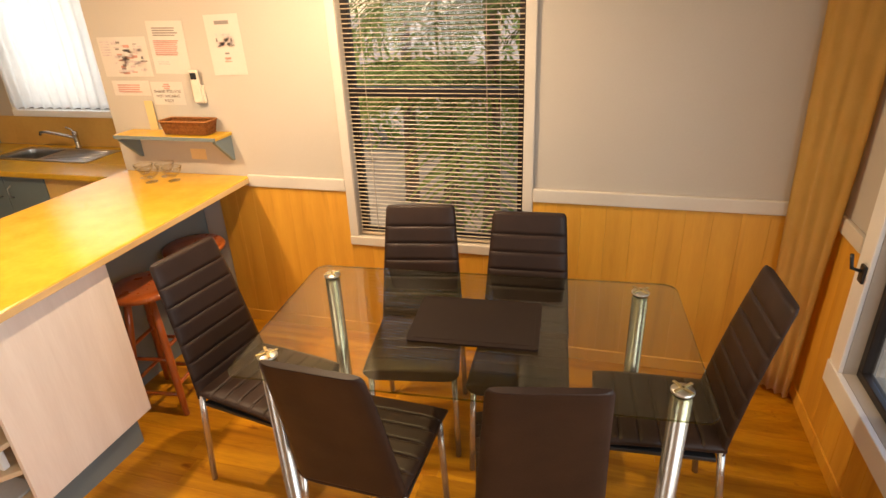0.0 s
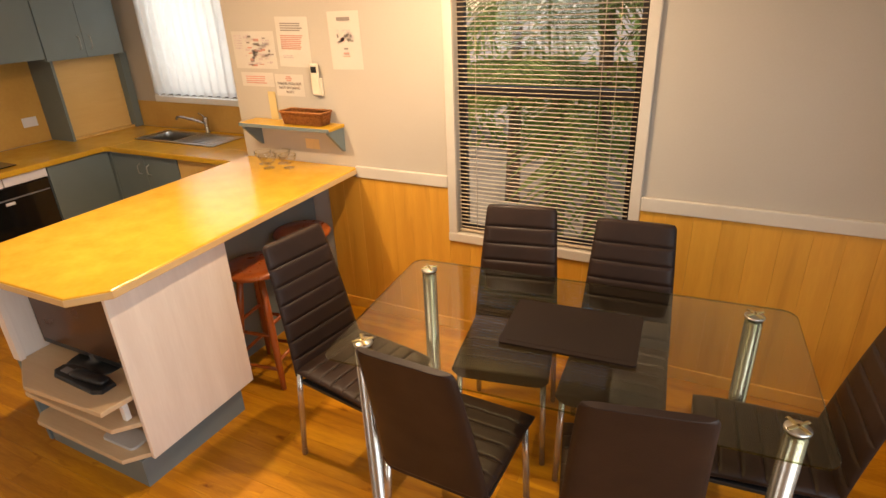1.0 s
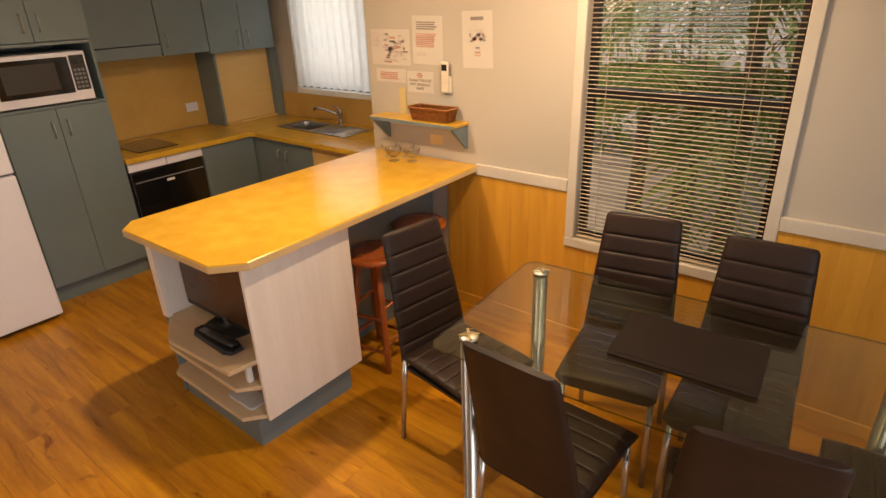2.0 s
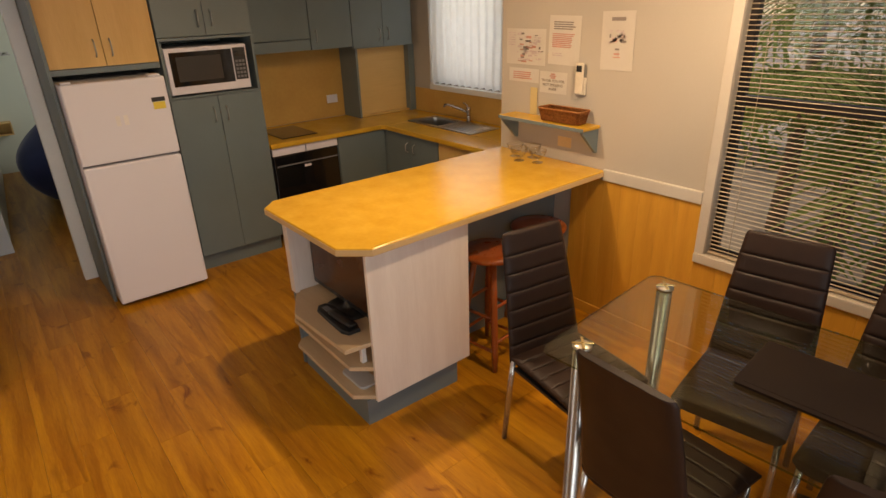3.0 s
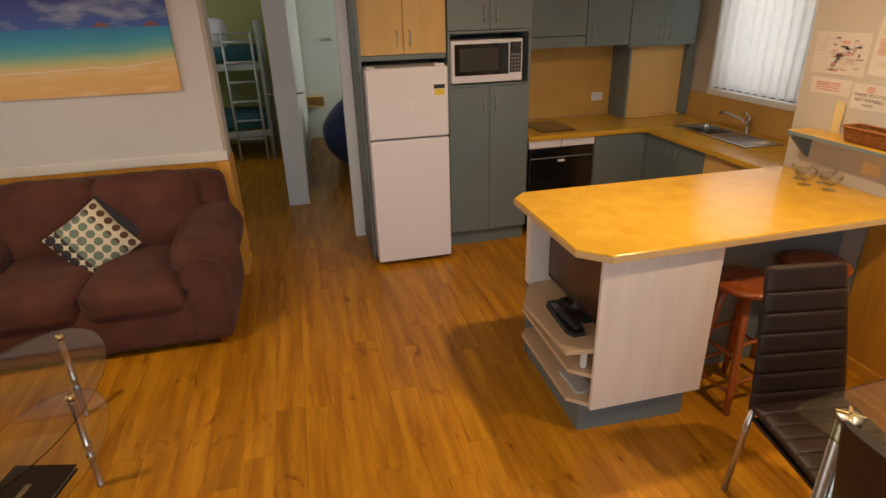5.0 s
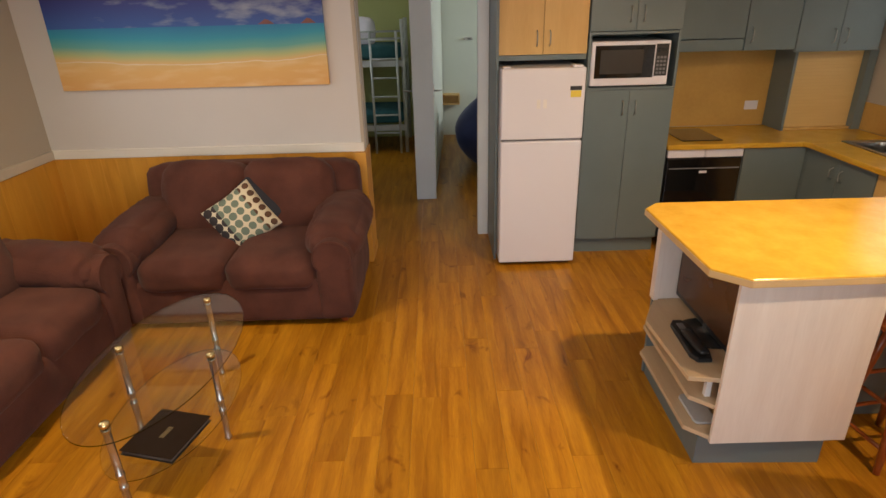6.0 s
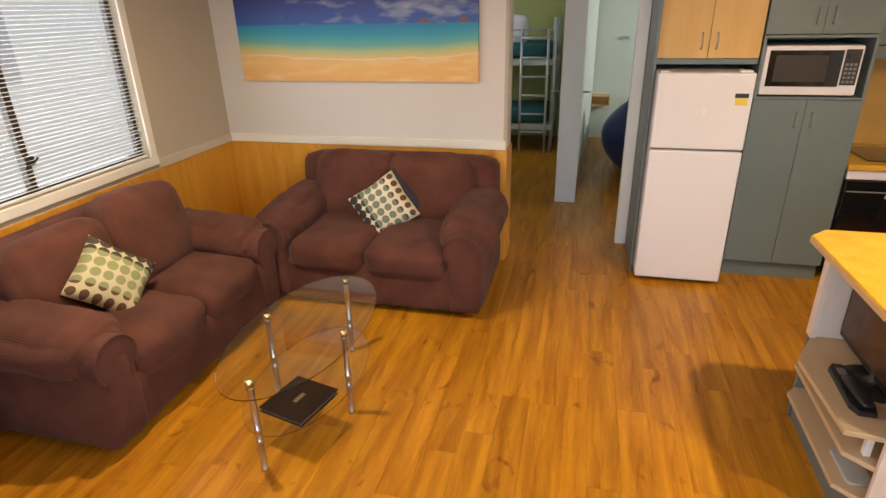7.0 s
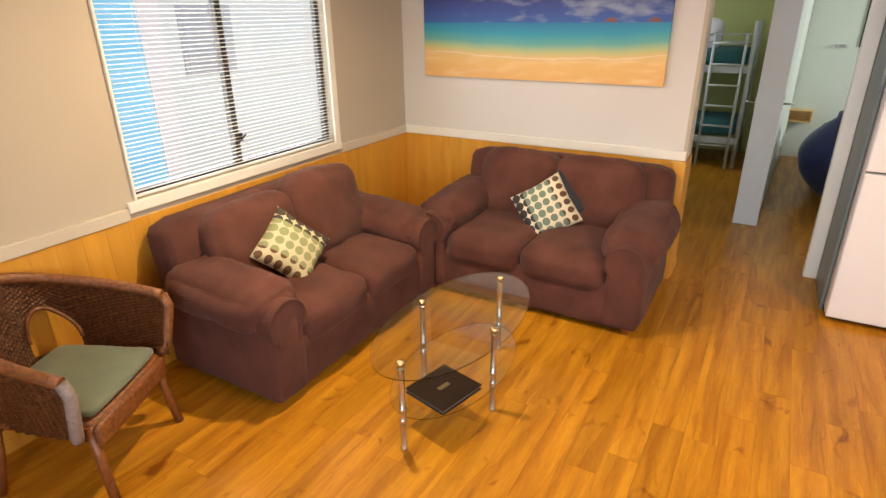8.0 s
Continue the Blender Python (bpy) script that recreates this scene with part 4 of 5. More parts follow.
def handle(parent, x, y, z, tall=0.10):
    part("handle", tube([(x, y, z - tall / 2), (x + 0.022, y, z - tall / 2 + 0.012), (x + 0.026, y, z), (x + 0.022, y, z + tall / 2 - 0.012), (x, y, z + tall / 2)], 0.0045, sides=8), PULL, parent, "bowed metal handle")


def cabinet(name, x0, x1, y0, y1, z0, z1, doors, label, material=BLUE, plinth=0.0, handles="low", door_mat=None):
    """Cabinet whose doors face +x."""
    c = thing(name, pose(0, 0, 0), label, "cabinet")
    part("carcass", box(x0, x1 - 0.020, y0, y1, z0 + plinth, z1), material, c)
    if plinth:
        part("plinth", box(x0, x1 - 0.06, y0, y1, z0, z0 + plinth), material, c)
    w = (y1 - y0) / doors
    for i in range(doors):
        d = part("door", box(x1 - 0.018, x1, y0 + i * w + 0.0015, y0 + (i + 1) * w - 0.0015, z0 + plinth + 0.003, z1 - 0.003, 0.002), door_mat or material, c)
        if handles:
            hy = y0 + i * w + (w - 0.045 if (i % 2 == 0 and doors > 1) else 0.045)
            hz = z0 + 0.11 if handles == "low" else z1 - 0.13
            handle(d, x1, hy, hz)
    return c


fridge = thing("fridge", pose(0, 0, 0), "white two-door fridge freezer standing in the cabinet recess", "fridge")
part("cabinet_body", box(-4.75, -4.10, 0.388, 0.958, 0.03, 1.462, 0.006), APPLIANCE, fridge)
part("gasket", box(-4.10, -4.087, 0.396, 0.950, 0.05, 1.455), GREYP, fridge)
part("fridge_door", box(-4.087, -4.036, 0.386, 0.960, 0.035, 0.972, 0.012, seg=3), APPLIANCE, fridge)
part("freezer_door", box(-4.087, -4.036, 0.386, 0.960, 0.984, 1.468, 0.012, seg=3), APPLIANCE, fridge)
part("hinge_cover", box(-4.12, -4.05, 0.87, 0.94, 1.4685, 1.482, 0.004), APPLIANCE, fridge)
part("hinge_cover", box(-4.12, -4.05, 0.40, 0.45, 1.4685, 1.480, 0.004), APPLIANCE, fridge)
part("kick_grille", box(-4.72, -4.11, 0.40, 0.945, 0.0, 0.0295), BLACK, fridge)
part("sticker", box(-4.0355, -4.0345, 0.855, 0.935, 1.318, 1.345), BLACK, fridge, "black and yellow energy sticker")
part("sticker", box(-4.0355, -4.0346, 0.860, 0.932, 1.272, 1.316), YELLOW, fridge, "yellow sticker")
# pale bars painted where light reflects off the freezer door
glint = mat("painted_glint", (0.86, 0.82, 0.80), 0.3)
part("badge", box(-4.0355, -4.0347, 0.63, 0.655, 1.20, 1.26, 0.0), glint, fridge)
part("badge", box(-4.0355, -4.0347, 0.675, 0.70, 1.20, 1.26, 0.0), glint, fridge)

side = link("fridge_side_panel", box(-4.75, -4.20, 0.364, 0.382, 0.0, CEILING - 0.01), BLUE)
tagged(side, "tall blue-grey laminate panel beside the fridge", "panel")
rear = link("fridge_recess_back", box(-4.89, -4.86, 0.384, 1.01, 0.0, 1.53), BLUE)
tagged(rear, "blue-grey panel behind the fridge", "panel")
cabinet("overhead_cabinet", -4.88, FRONT, 0.384, 1.002, 1.535, 2.30, 2, "pale timber overhead cabinet above the fridge", BLUE, door_mat=WOODLAM)
fill = link("fridge_top_rail", box(-4.30, -4.25, 0.384, 1.002, 1.50, 1.533), BLUE)
tagged(fill, "blue-grey rail under the overhead cabinet", "panel")
cabinet("pantry", -4.88, FRONT, 1.012, 1.652, 0.0, 1.285, 2, "tall blue-grey pantry with two doors", BLUE, 0.13, "high")
nich = thing("microwave_niche", pose(0, 0, 0), "open blue-grey niche holding the microwave", "cabinet")
part("side", box(-4.88, FRONT, 1.012, 1.030, 1.287, 1.675), BLUE, nich)
part("side", box(-4.88, FRONT, 1.634, 1.652, 1.287, 1.675), BLUE, nich)
part("back", box(-4.88, -4.86, 1.031, 1.633, 1.287, 1.675), BLUE, nich)
part("top", box(-4.859, FRONT, 1.031, 1.633, 1.657, 1.675), BLUE, nich)
part("base", box(-4.859, FRONT, 1.031, 1.633, 1.287, 1.300), BLUE, nich)
cabinet("overhead_cabinet", -4.88, FRONT, 1.012, 1.652, 1.678, 2.30, 2, "blue-grey overhead cabinet above the microwave")

MESH = mat("dark_oven_mesh", (0.035, 0.030, 0.027), 0.3, (0.028, 0.024, 0.021), fine=220)
mw = thing("microwave", pose(0, 0, 0), "white microwave oven with dark glass door", "microwave")
part("case", box(-4.70, -4.255, 1.035, 1.588, 1.312, 1.612, 0.006), APPLIANCE, mw)
part("front_frame", box(-4.2545, -4.235, 1.035, 1.588, 1.312, 1.612, 0.008), APPLIANCE, mw)
part("door_glass", box(-4.2345, -4.231, 1.062, 1.478, 1.365, 1.585, 0.001), BLACKGLASS, mw, "dark glass door")
part("door_mesh", box(-4.2308, -4.2300, 1.10, 1.40, 1.395, 1.555), MESH, mw)
part("control_panel", box(-4.2345, -4.231, 1.487, 1.575, 1.375, 1.59, 0.001), BLACK, mw)
for j in range(5):
    for i in range(3):
        part("button", box(-4.2308, -4.2292, 1.497 + i * 0.024, 1.514 + i * 0.024, 1.388 + j * 0.026, 1.404 + j * 0.026), GREYP, mw)
part("display", box(-4.2308, -4.2295, 1.497, 1.565, 1.535, 1.565), BLACKGLASS, mw)
for y in (1.07, 1.55):
    for x in (-4.65, -4.30):
        part("foot", box(x - 0.015, x + 0.015, y - 0.015, y + 0.015, 1.3002, 1.3118), BLACK, mw)

# bench, base units, oven
bench = thing("kitchen_bench", pose(0, 0, 0), "honey laminate kitchen benchtop round the corner", "worktop")
part("bench_run", prism([(-4.88, 1.655), (-4.215, 1.655), (-4.215, 2.665), (-4.16, 2.69), (-4.16, 3.34), (-4.88, 3.34)], 0.835, 0.875, 0.008), TOP, bench)
part("sink_run_front", box(-4.158, STUB - 0.004, 2.68, 2.93, 0.835, 0.875, 0.008), TOP, bench)
part("sink_run_back", box(-4.158, STUB - 0.004, 3.235, 3.34, 0.835, 0.875, 0.003), TOP, bench)
part("sink_run_end", box(-3.37, STUB - 0.004, 2.932, 3.233, 0.835, 0.875, 0.003), TOP, bench)
splash = link("splashback", box(KITCHEN_WEST + 0.001, KITCHEN_WEST + 0.010, 1.66, 2.708, 0.876, 1.52), SPLASH)
tagged(splash, "honey-coloured laminate splashback behind the cooktop", "splashback")
splash2 = link("splashback", box(-4.66, STUB - 0.003, KITCHEN_NORTH - 0.010, KITCHEN_NORTH - 0.001, 0.876, 1.088), SPLASH)
tagged(splash2, "honey-coloured laminate splashback below the kitchen window", "splashback")

oven = thing("oven", pose(0, 0, 0), "black built-under oven with white control panel", "oven")
part("body", box(-4.80, -4.262, 1.668, 2.238, 0.13, 0.825), BLACK, oven)
part("control_panel", box(-4.262, -4.238, 1.668, 1.945, 0.772, 0.831, 0.003), APPLIANCE, oven, "white control panel")
part("control_panel", box(-4.262, -4.238, 1.953, 2.238, 0.772, 0.831, 0.003), APPLIANCE, oven, "white control panel")
part("door", box(-4.262, -4.236, 1.672, 2.234, 0.20, 0.766, 0.006), BLACKGLASS, oven, "black glass oven door")
part("door_rail", box(-4.2358, -4.230, 1.69, 2.22, 0.685, 0.693), GREYP, oven)
# small badge on the oven door
part("badge", box(-4.2355, -4.233, 1.92, 1.98, 0.65, 0.67, 0.001), APPLIANCE, oven)
part("bottom_drawer", box(-4.262, -4.238, 1.672, 2.234, 0.135, 0.195, 0.004), BLACK, oven)
hob = link("cooktop", box(-4.76, -4.32, 1.80, 2.11, 0.8755, 0.8825, 0.003), BLACKGLASS)
tagged(hob, "black glass cooktop set in the bench", "cooktop")
cabinet("base_cabinet", -4.80, FRONT - 0.003, 2.244, 2.71, 0.0, 0.833, 1, "blue-grey base cabinet beside the oven", BLUE, 0.13, None)
sinkcab = thing("sink_cabinet", pose(0, 0, 0), "blue-grey base cabinet under the sink", "cabinet")
part("carcass", box(-4.30, -3.50, 2.7365, 2.83, 0.13, 0.82), BLUE, sinkcab)
part("corner_stile", box(-4.27, -4.217, 2.7155, 2.7355, 0.13, 0.828), BLUE, sinkcab)
for x0, x1, hx in ((-4.215, -3.862, -3.91), (-3.858, -3.505, -3.81)):
    d = part("door", box(x0, x1, 2.717, 2.735, 0.14, 0.828, 0.002), BLUE, sinkcab)
    part("handle", tube([(hx, 2.717, 0.68), (hx, 2.693, 0.692), (hx, 2.691, 0.72), (hx, 2.693, 0.748), (hx, 2.717, 0.76)], 0.0045, sides=8), PULL, d, "bowed metal handle")
part("plinth", box(-4.22, -3.50, 2.80, 2.82, 0.0, 0.129), BLUE, sinkcab)
dish = link("timber_panel", box(-3.498, STUB - 0.006, 2.72, 2.80, 0.0, 0.828, 0.001), WOODLAM)
tagged(dish, "pale timber front panel beside the sink cabinet", "panel")

sk = thing("sink", pose(0, 0, 0.876), "stainless steel sink with drainer and one bowl", "sink")
rimb = bmesh.new()
x0, x1, y0, y1 = -4.19, -3.35, 2.925, 3.24
bx0, bx1, by0, by1 = -4.13, -3.80, 2.955, 3.20
for a, b, c, d in ((x0, bx0, y0, y1), (bx1, x1, y0, y1), (bx0, bx1, y0, by0), (bx0, bx1, by1, y1)):
    box(a, b, c, d, 0.0, 0.005, 0.0, rimb)
part("rim", rimb, STEEL, sk)
bl = bmesh.new()
ring0 = [bl.verts.new((x, y, 0.004)) for x, y in rounded(bx0, bx1, by0, by1, 0.05)]
ring1 = [bl.verts.new((x, y, -0.14)) for x, y in rounded(bx0 + 0.02, bx1 - 0.02, by0 + 0.02, by1 - 0.02, 0.05)]
for i in range(len(ring0)):
    j = (i + 1) % len(ring0)
    bl.faces.new((ring0[j], ring0[i], ring1[i], ring1[j])).smooth = True
bl.faces.new(ring1)
part("bowl", bl, STEEL, sk)
for i in range(7):
    part("drainer_rib", tube([(-3.76, 2.975 + i * 0.035, 0.0055), (-3.40, 2.975 + i * 0.035, 0.0055)], 0.004, sides=6), STEEL, sk)
tap = thing("tap", pose(-3.74, 3.255, 0.881), "chrome mixer tap with long swivel spout", "tap")
part("base", lathe([(0.024, 0.0), (0.024, 0.008), (0.017, 0.014), (0.017, 0.085), (0.02, 0.09), (0.02, 0.12), (0.0, 0.125)]), CHROME, tap)
part("spout", tube([(0, 0, 0.075), (-0.06, -0.03, 0.10), (-0.17, -0.085, 0.135), (-0.20, -0.10, 0.135), (-0.205, -0.102, 0.115)], 0.010), CHROME, tap)
part("lever", tube([(0, 0, 0.12), (-0.03, 0.0, 0.14), (-0.075, 0.005, 0.15)], 0.006), CHROME, tap)

# overhead units and roller cupboard
cabinet("overhead_cabinet", -4.88, -4.50, 1.662, 2.23, 1.594, 2.30, 1, "blue-grey overhead cabinet above the cooktop", BLUE, handles=None)
cabinet("overhead_cabinet", -4.88, -4.50, 2.236, 2.62, 1.505, 2.30, 1, "narrow blue-grey overhead cabinet with one door")
cabinet("overhead_cabinet", -4.88, -4.50, 2.626, 3.25, 1.485, 2.30, 2, "blue-grey overhead cabinet in the corner")
hood = link("range_hood", box(-4.86, -4.50, 1.664, 2.229, 1.508, 1.590, 0.003), BLUE)
tagged(hood, "slim blue-grey rangehood front", "range hood")
rc = thing("roller_cupboard", pose(0, 0, 0), "bench-top cupboard with pale timber roller front", "cabinet")
part("side", box(-4.88, -4.60, 2.70, 2.72, 0.877, 1.483), BLUE, rc)
part("side", box(-4.88, -4.60, 3.27, 3.335, 0.877, 1.483), BLUE, rc)
part("sill", box(-4.72, -4.625, 2.722, 3.268, 0.877, 0.893), WOODLAM, rc)
for i in range(22):
    z = 0.894 + i * 0.0266
    part("slat", box(-4.68, -4.665, 2.722, 3.268, z, z + 0.0265, 0.0007, seg=1), ROLLER, rc)
so = thing("power_socket", pose(KITCHEN_WEST + 0.010, 2.58, 1.04), "white double power socket on the splashback", "power socket")
part("plate", box(0.0, 0.009, -0.055, 0.055, -0.036, 0.036, 0.003), APPLIANCE, so)
for y in (-0.028, 0.028):
    part("switch", box(0.0092, 0.014, y - 0.009, y + 0.009, 0.008, 0.026, 0.001), APPLIANCE, so)

# ---- lounge ----


def sofa(m, w, label, group, d=0.93, seed=1, slump=0.0):
    """Faces +y with its back at y = 0; x = 0 is the middle."""
    s = thing("sofa", m, label, "sofa", group)
    a = 0.235
    iw = w - 2 * a
    part("base", soft((w - 0.03, d - 0.075, 0.31), (0, d / 2 + 0.012, 0.192), (0, 0, 0), 0.035, 0.010, 12, 0.006, seed), CORD, s, smooth=True)
    part("back_frame", soft((w - 0.05, 0.26, 0.84), (0, 0.15, 0.46), (7, 0, 0), 0.09, 0.01, 12, 0.006, seed + 1), CORD, s, smooth=True)
    for i, x in enumerate((-iw / 4, iw / 4)):
        part("seat_cushion", soft((iw / 2 + 0.004, d - 0.215, 0.215), (x, d / 2 + 0.112, 0.375), (-2, 0, 0), 0.075, 0.022, 16, 0.009, seed + 2 + i), CORD, s, "plump seat cushion", smooth=True)
        part("back_cushion", soft((iw / 2 + 0.05, 0.25, 0.52), (x * 1.04, 0.295 + (slump if i == 0 else 0), 0.645 + (slump * 0.9 if i == 0 else -slump * 0.5)), (14, -slump * (180 if i == 0 else 0), (3 if x < 0 else -3)), 0.085, 0.03, 14, 0.014, seed + 5 + i), CORD, s, "plump back cushion", smooth=True)
    for sgn in (-1, 1):
        x = sgn * (w / 2 - a / 2)
        part("arm", soft((a - 0.01, d - 0.08, 0.50), (x, d / 2 + 0.028, 0.29), (0, 0, 0), 0.04, 0.012, 12, 0.007, seed + 8), CORD, s, smooth=True)
        pad = soft((a + 0.10, d - 0.21, 0.235), (x - sgn * 0.002, d / 2 + 0.045, 0.540), (-3, sgn * 6, 0), 0.108, 0.026, 22, 0.014, seed + 9 + sgn)
        pad.normal_update()
        for v in pad.verts:
            end = max(0.0, 1 - (v.co.y - 0.27) / 0.22) + max(0.0, (v.co.y - (d - 0.26)) / 0.12)
            v.co += v.normal * 0.0065 * min(end, 1.0) * math.sin(v.co.y * 120 + 3 * noise.noise((v.co.x * 9, v.co.z * 9, seed)))
        part("arm_pad", pad, CORD, s, "stuffed pillow arm", smooth=True)
        hw = a / 2 + 0.006
        arch = [(hw * math.cos(radians(t)), 0.475 + 0.118 * math.sin(radians(t))) for t in range(-40, 221, 13)] + [(-hw * 0.62, 0.34), (0.0, 0.315), (hw * 0.62, 0.34)]
        face = prism(arch, 0.0, 0.12, 0.018)
        bmesh.ops.transform(face, matrix=pose(x, d - 0.004, 0, 90, 0, 0), verts=face.verts)
        part("arm_front", face, CORD, s, "rounded scroll arm front")
        welt = [(x + (hw - 0.006) * math.cos(radians(t)), d - 0.006, 0.475 + 0.112 * math.sin(radians(t))) for t in range(-40, 221, 10)]
        part("piping", tube(welt, 0.006, sides=6), CORD, s)
    for x in (-w / 2 + 0.09, w / 2 - 0.09):
        for y in (0.1, d - 0.10):
            part("foot", lathe([(0.025, 0.0), (0.03, 0.045), (0.03, 0.06)], at=(x, y, 0), sides=14), REDWOOD, s)
    return s


sofa(pose(-4.19, -1.385, 0, 0, 0, -90), 1.56, "two-seat dark brown corduroy sofa under the beach picture", "lounge suite", 0.99, 1)
sofa(pose(-2.43, -2.885, 0), 1.54, "two-seat dark brown corduroy sofa under the window", "lounge suite", 0.90, 30, 0.042)


def dots_mat(name, base, c1, c2, c3):
    """Printed cloth: rows of ovals in three colours."""
    m = mat(name, base, 0.9, tuple(c * 0.93 for c in base), scale=10, fine=260, bump=0.2)
    n, l = m.node_tree.nodes, m.node_tree.links
    b = n["Principled BSDF"]
    ground = b.inputs["Base Color"].links[0].from_socket
    tc, sep = n.new("ShaderNodeTexCoord"), n.new("ShaderNodeSeparateXYZ")
    l.new(tc.outputs["Object"], sep.inputs[0])

    def op(kind, a, c=None, v=None):
        x = n.new("ShaderNodeMath")
        x.operation = kind
        l.new(a, x.inputs[0])
        if c is not None:
            l.new(c, x.inputs[1])
        elif v is not None:
            x.inputs[1].default_value = v
        return x.outputs[0]

    px, py = op("DIVIDE", sep.outputs[0], v=0.060), op("DIVIDE", sep.outputs[1], v=0.060)
    fx, fy = op("SUBTRACT", op("FRACT", px), v=0.5), op("SUBTRACT", op("FRACT", py), v=0.5)
    r = op("SQRT", op("ADD", op("MULTIPLY", fx, fx), op("MULTIPLY", fy, fy)))
    size = op("ADD", op("MULTIPLY", op("DIVIDE", sep.outputs[1], v=0.4), v=0.20), v=0.43)
    inside = op("LESS_THAN", r, size)
    pick = op("ADD", op("DIVIDE", sep.outputs[1], v=0.4), v=0.5)
    cr = n.new("ShaderNodeValToRGB")
    cr.color_ramp.interpolation = "CONSTANT"
    e = cr.color_ramp.elements
    e[0].color, e[1].color, e[1].position = (*c3, 1), (*c2, 1), 0.26
    x = e.new(0.735)
    x.color = (*c1, 1)
    l.new(pick, cr.inputs[0])
    mx = n.new("ShaderNodeMix")
    mx.data_type = "RGBA"
    l.new(inside, mx.inputs[0])
    l.new(ground, mx.inputs[6])
    l.new(cr.outputs[0], mx.inputs[7])
    l.new(mx.outputs[2], b.inputs["Base Color"])
    return m


DOTS = dots_mat("dotted_cushion_cloth", (0.66, 0.60, 0.46), (0.035, 0.03, 0.035), (0.15, 0.20, 0.16), (0.10, 0.05, 0.03))
DOTS2 = dots_mat("green_dotted_cushion_cloth", (0.52, 0.47, 0.31), (0.05, 0.04, 0.032), (0.24, 0.26, 0.13), (0.12, 0.055, 0.03))


def cushion(m, material, label, size=0.40):
    bm = bmesh.new()
    n = 18
    top, low = [], []
    for j in range(n + 1):
        a, b = [], []
        for i in range(n + 1):
            u, v = 2 * i / n - 1, 2 * j / n - 1
            k = 1 - 0.06 * (1 - abs(u * v))
            h = 0.075 * max(0.0, (1 - u ** 2) * (1 - v ** 2)) ** 0.45
            x, y = u * size / 2 * k, v * size / 2 * k
            w = 0.006 * noise.noise((u * 3, v * 3, size * 9))
            a.append(bm.verts.new((x, y, h + w + 0.002)))
            b.append(bm.verts.new((x, y, -h + w - 0.002)))
        top.append(a)
        low.append(b)
    for j in range(n):
        for i in range(n):
            bm.faces.new((top[j][i], top[j][i + 1], top[j + 1][i + 1], top[j + 1][i])).smooth = True
            bm.faces.new((low[j][i], low[j + 1][i], low[j + 1][i + 1], low[j][i + 1])).smooth = True
    for i in range(n):
        for r0, r1 in (((top[0][i], top[0][i + 1]), (low[0][i], low[0][i + 1])), ((top[n][i + 1], top[n][i]), (low[n][i + 1], low[n][i]))):
            bm.faces.new((r0[1], r0[0], r1[0], r1[1]))
        for r0, r1 in (((top[i + 1][0], top[i][0]), (low[i + 1][0], low[i][0])), ((top[i][n], top[i + 1][n]), (low[i][n], low[i + 1][n]))):
            bm.faces.new((r0[1], r0[0], r1[0], r1[1]))
    ob = link("scatter_cushion", bm, material)
    ob.matrix_world = m
    return tagged(ob, label, "cushion", "scatter cushions")


CUSH_DARK = mat("dark_slate_cloth", (0.03, 0.032, 0.045), 0.9, fine=240, bump=0.3)
cushion(look((-3.64, -1.375, 0.60), (-5.0, -1.60, 0.0)) @ pose(0, 0, 0, 0, 0, 124), DOTS, "cream scatter cushion with grey and green dots", 0.37)
cushion(look((-3.735, -1.345, 0.625), (-5.0, -1.55, 0.05)) @ pose(0, 0, 0, 0, 0, 40), CUSH_DARK, "dark slate scatter cushion behind a dotted one", 0.36)
cushion(look((-2.22, -2.37, 0.635), (-2.45, -3.3, 0.0)) @ pose(0, 0, 0, 0, 0, -50), DOTS2, "cream scatter cushion with green and black dots", 0.355)

# coffee table
CT = pose(-2.245, -1.315, 0, 0, 0, -1.5)
ct = thing("coffee_table", CT, "oval two-tier glass coffee table on chrome legs", "coffee table")
part("glass_top", prism(ellipse(0.585, 0.30), 0.452, 0.460, 0.002), CLEAR, ct, "clear oval glass top")
part("glass_shelf", prism(ellipse(0.47, 0.255), 0.172, 0.178, 0.002), CLEAR, ct, "clear oval glass shelf")


def band(a, b, z0, z1, n=64):
    bm = bmesh.new()
    p = ellipse(a, b, n)
    lo, hi = [bm.verts.new((x, y, z0)) for x, y in p], [bm.verts.new((x, y, z1)) for x, y in p]
    for i in range(n):
        bm.faces.new((lo[i], lo[(i + 1) % n], hi[(i + 1) % n], hi[i])).smooth = True
    return bm


RIM = glass_mat("dark_glass_rim", (0.20, 0.24, 0.18), 0.1, 0.5)
part("glass_edge", band(0.5855, 0.3005, 0.4535, 0.4585), RIM, ct, "greenish glass edge")
part("shelf_edge", band(0.4705, 0.2555, 0.1733, 0.1770), RIM, ct, "greenish glass edge")
for x, y in ((-0.49, 0.0), (0.485, 0.0), (-0.03, -0.225), (0.03, 0.222)):
    lg = part("leg", lathe([(0.016, 0.0), (0.018, 0.01), (0.0145, 0.015), (0.0145, 0.152), (0.0175, 0.155), (0.0175, 0.1715), (0.0145, 0.1745), (0.0145, 0.215), (0.0175, 0.218), (0.0175, 0.232), (0.0145, 0.235), (0.0145, 0.437), (0.018, 0.440), (0.018, 0.4515)], at=(x, y, 0), sides=18), BRUSHED, ct, "brushed steel tube leg")
    part("cap", lathe([(0.019, 0.4605), (0.019, 0.474), (0.014, 0.48), (0.0, 0.481)], at=(x, y, 0), sides=18), BRASS, lg, "polished brass cap")
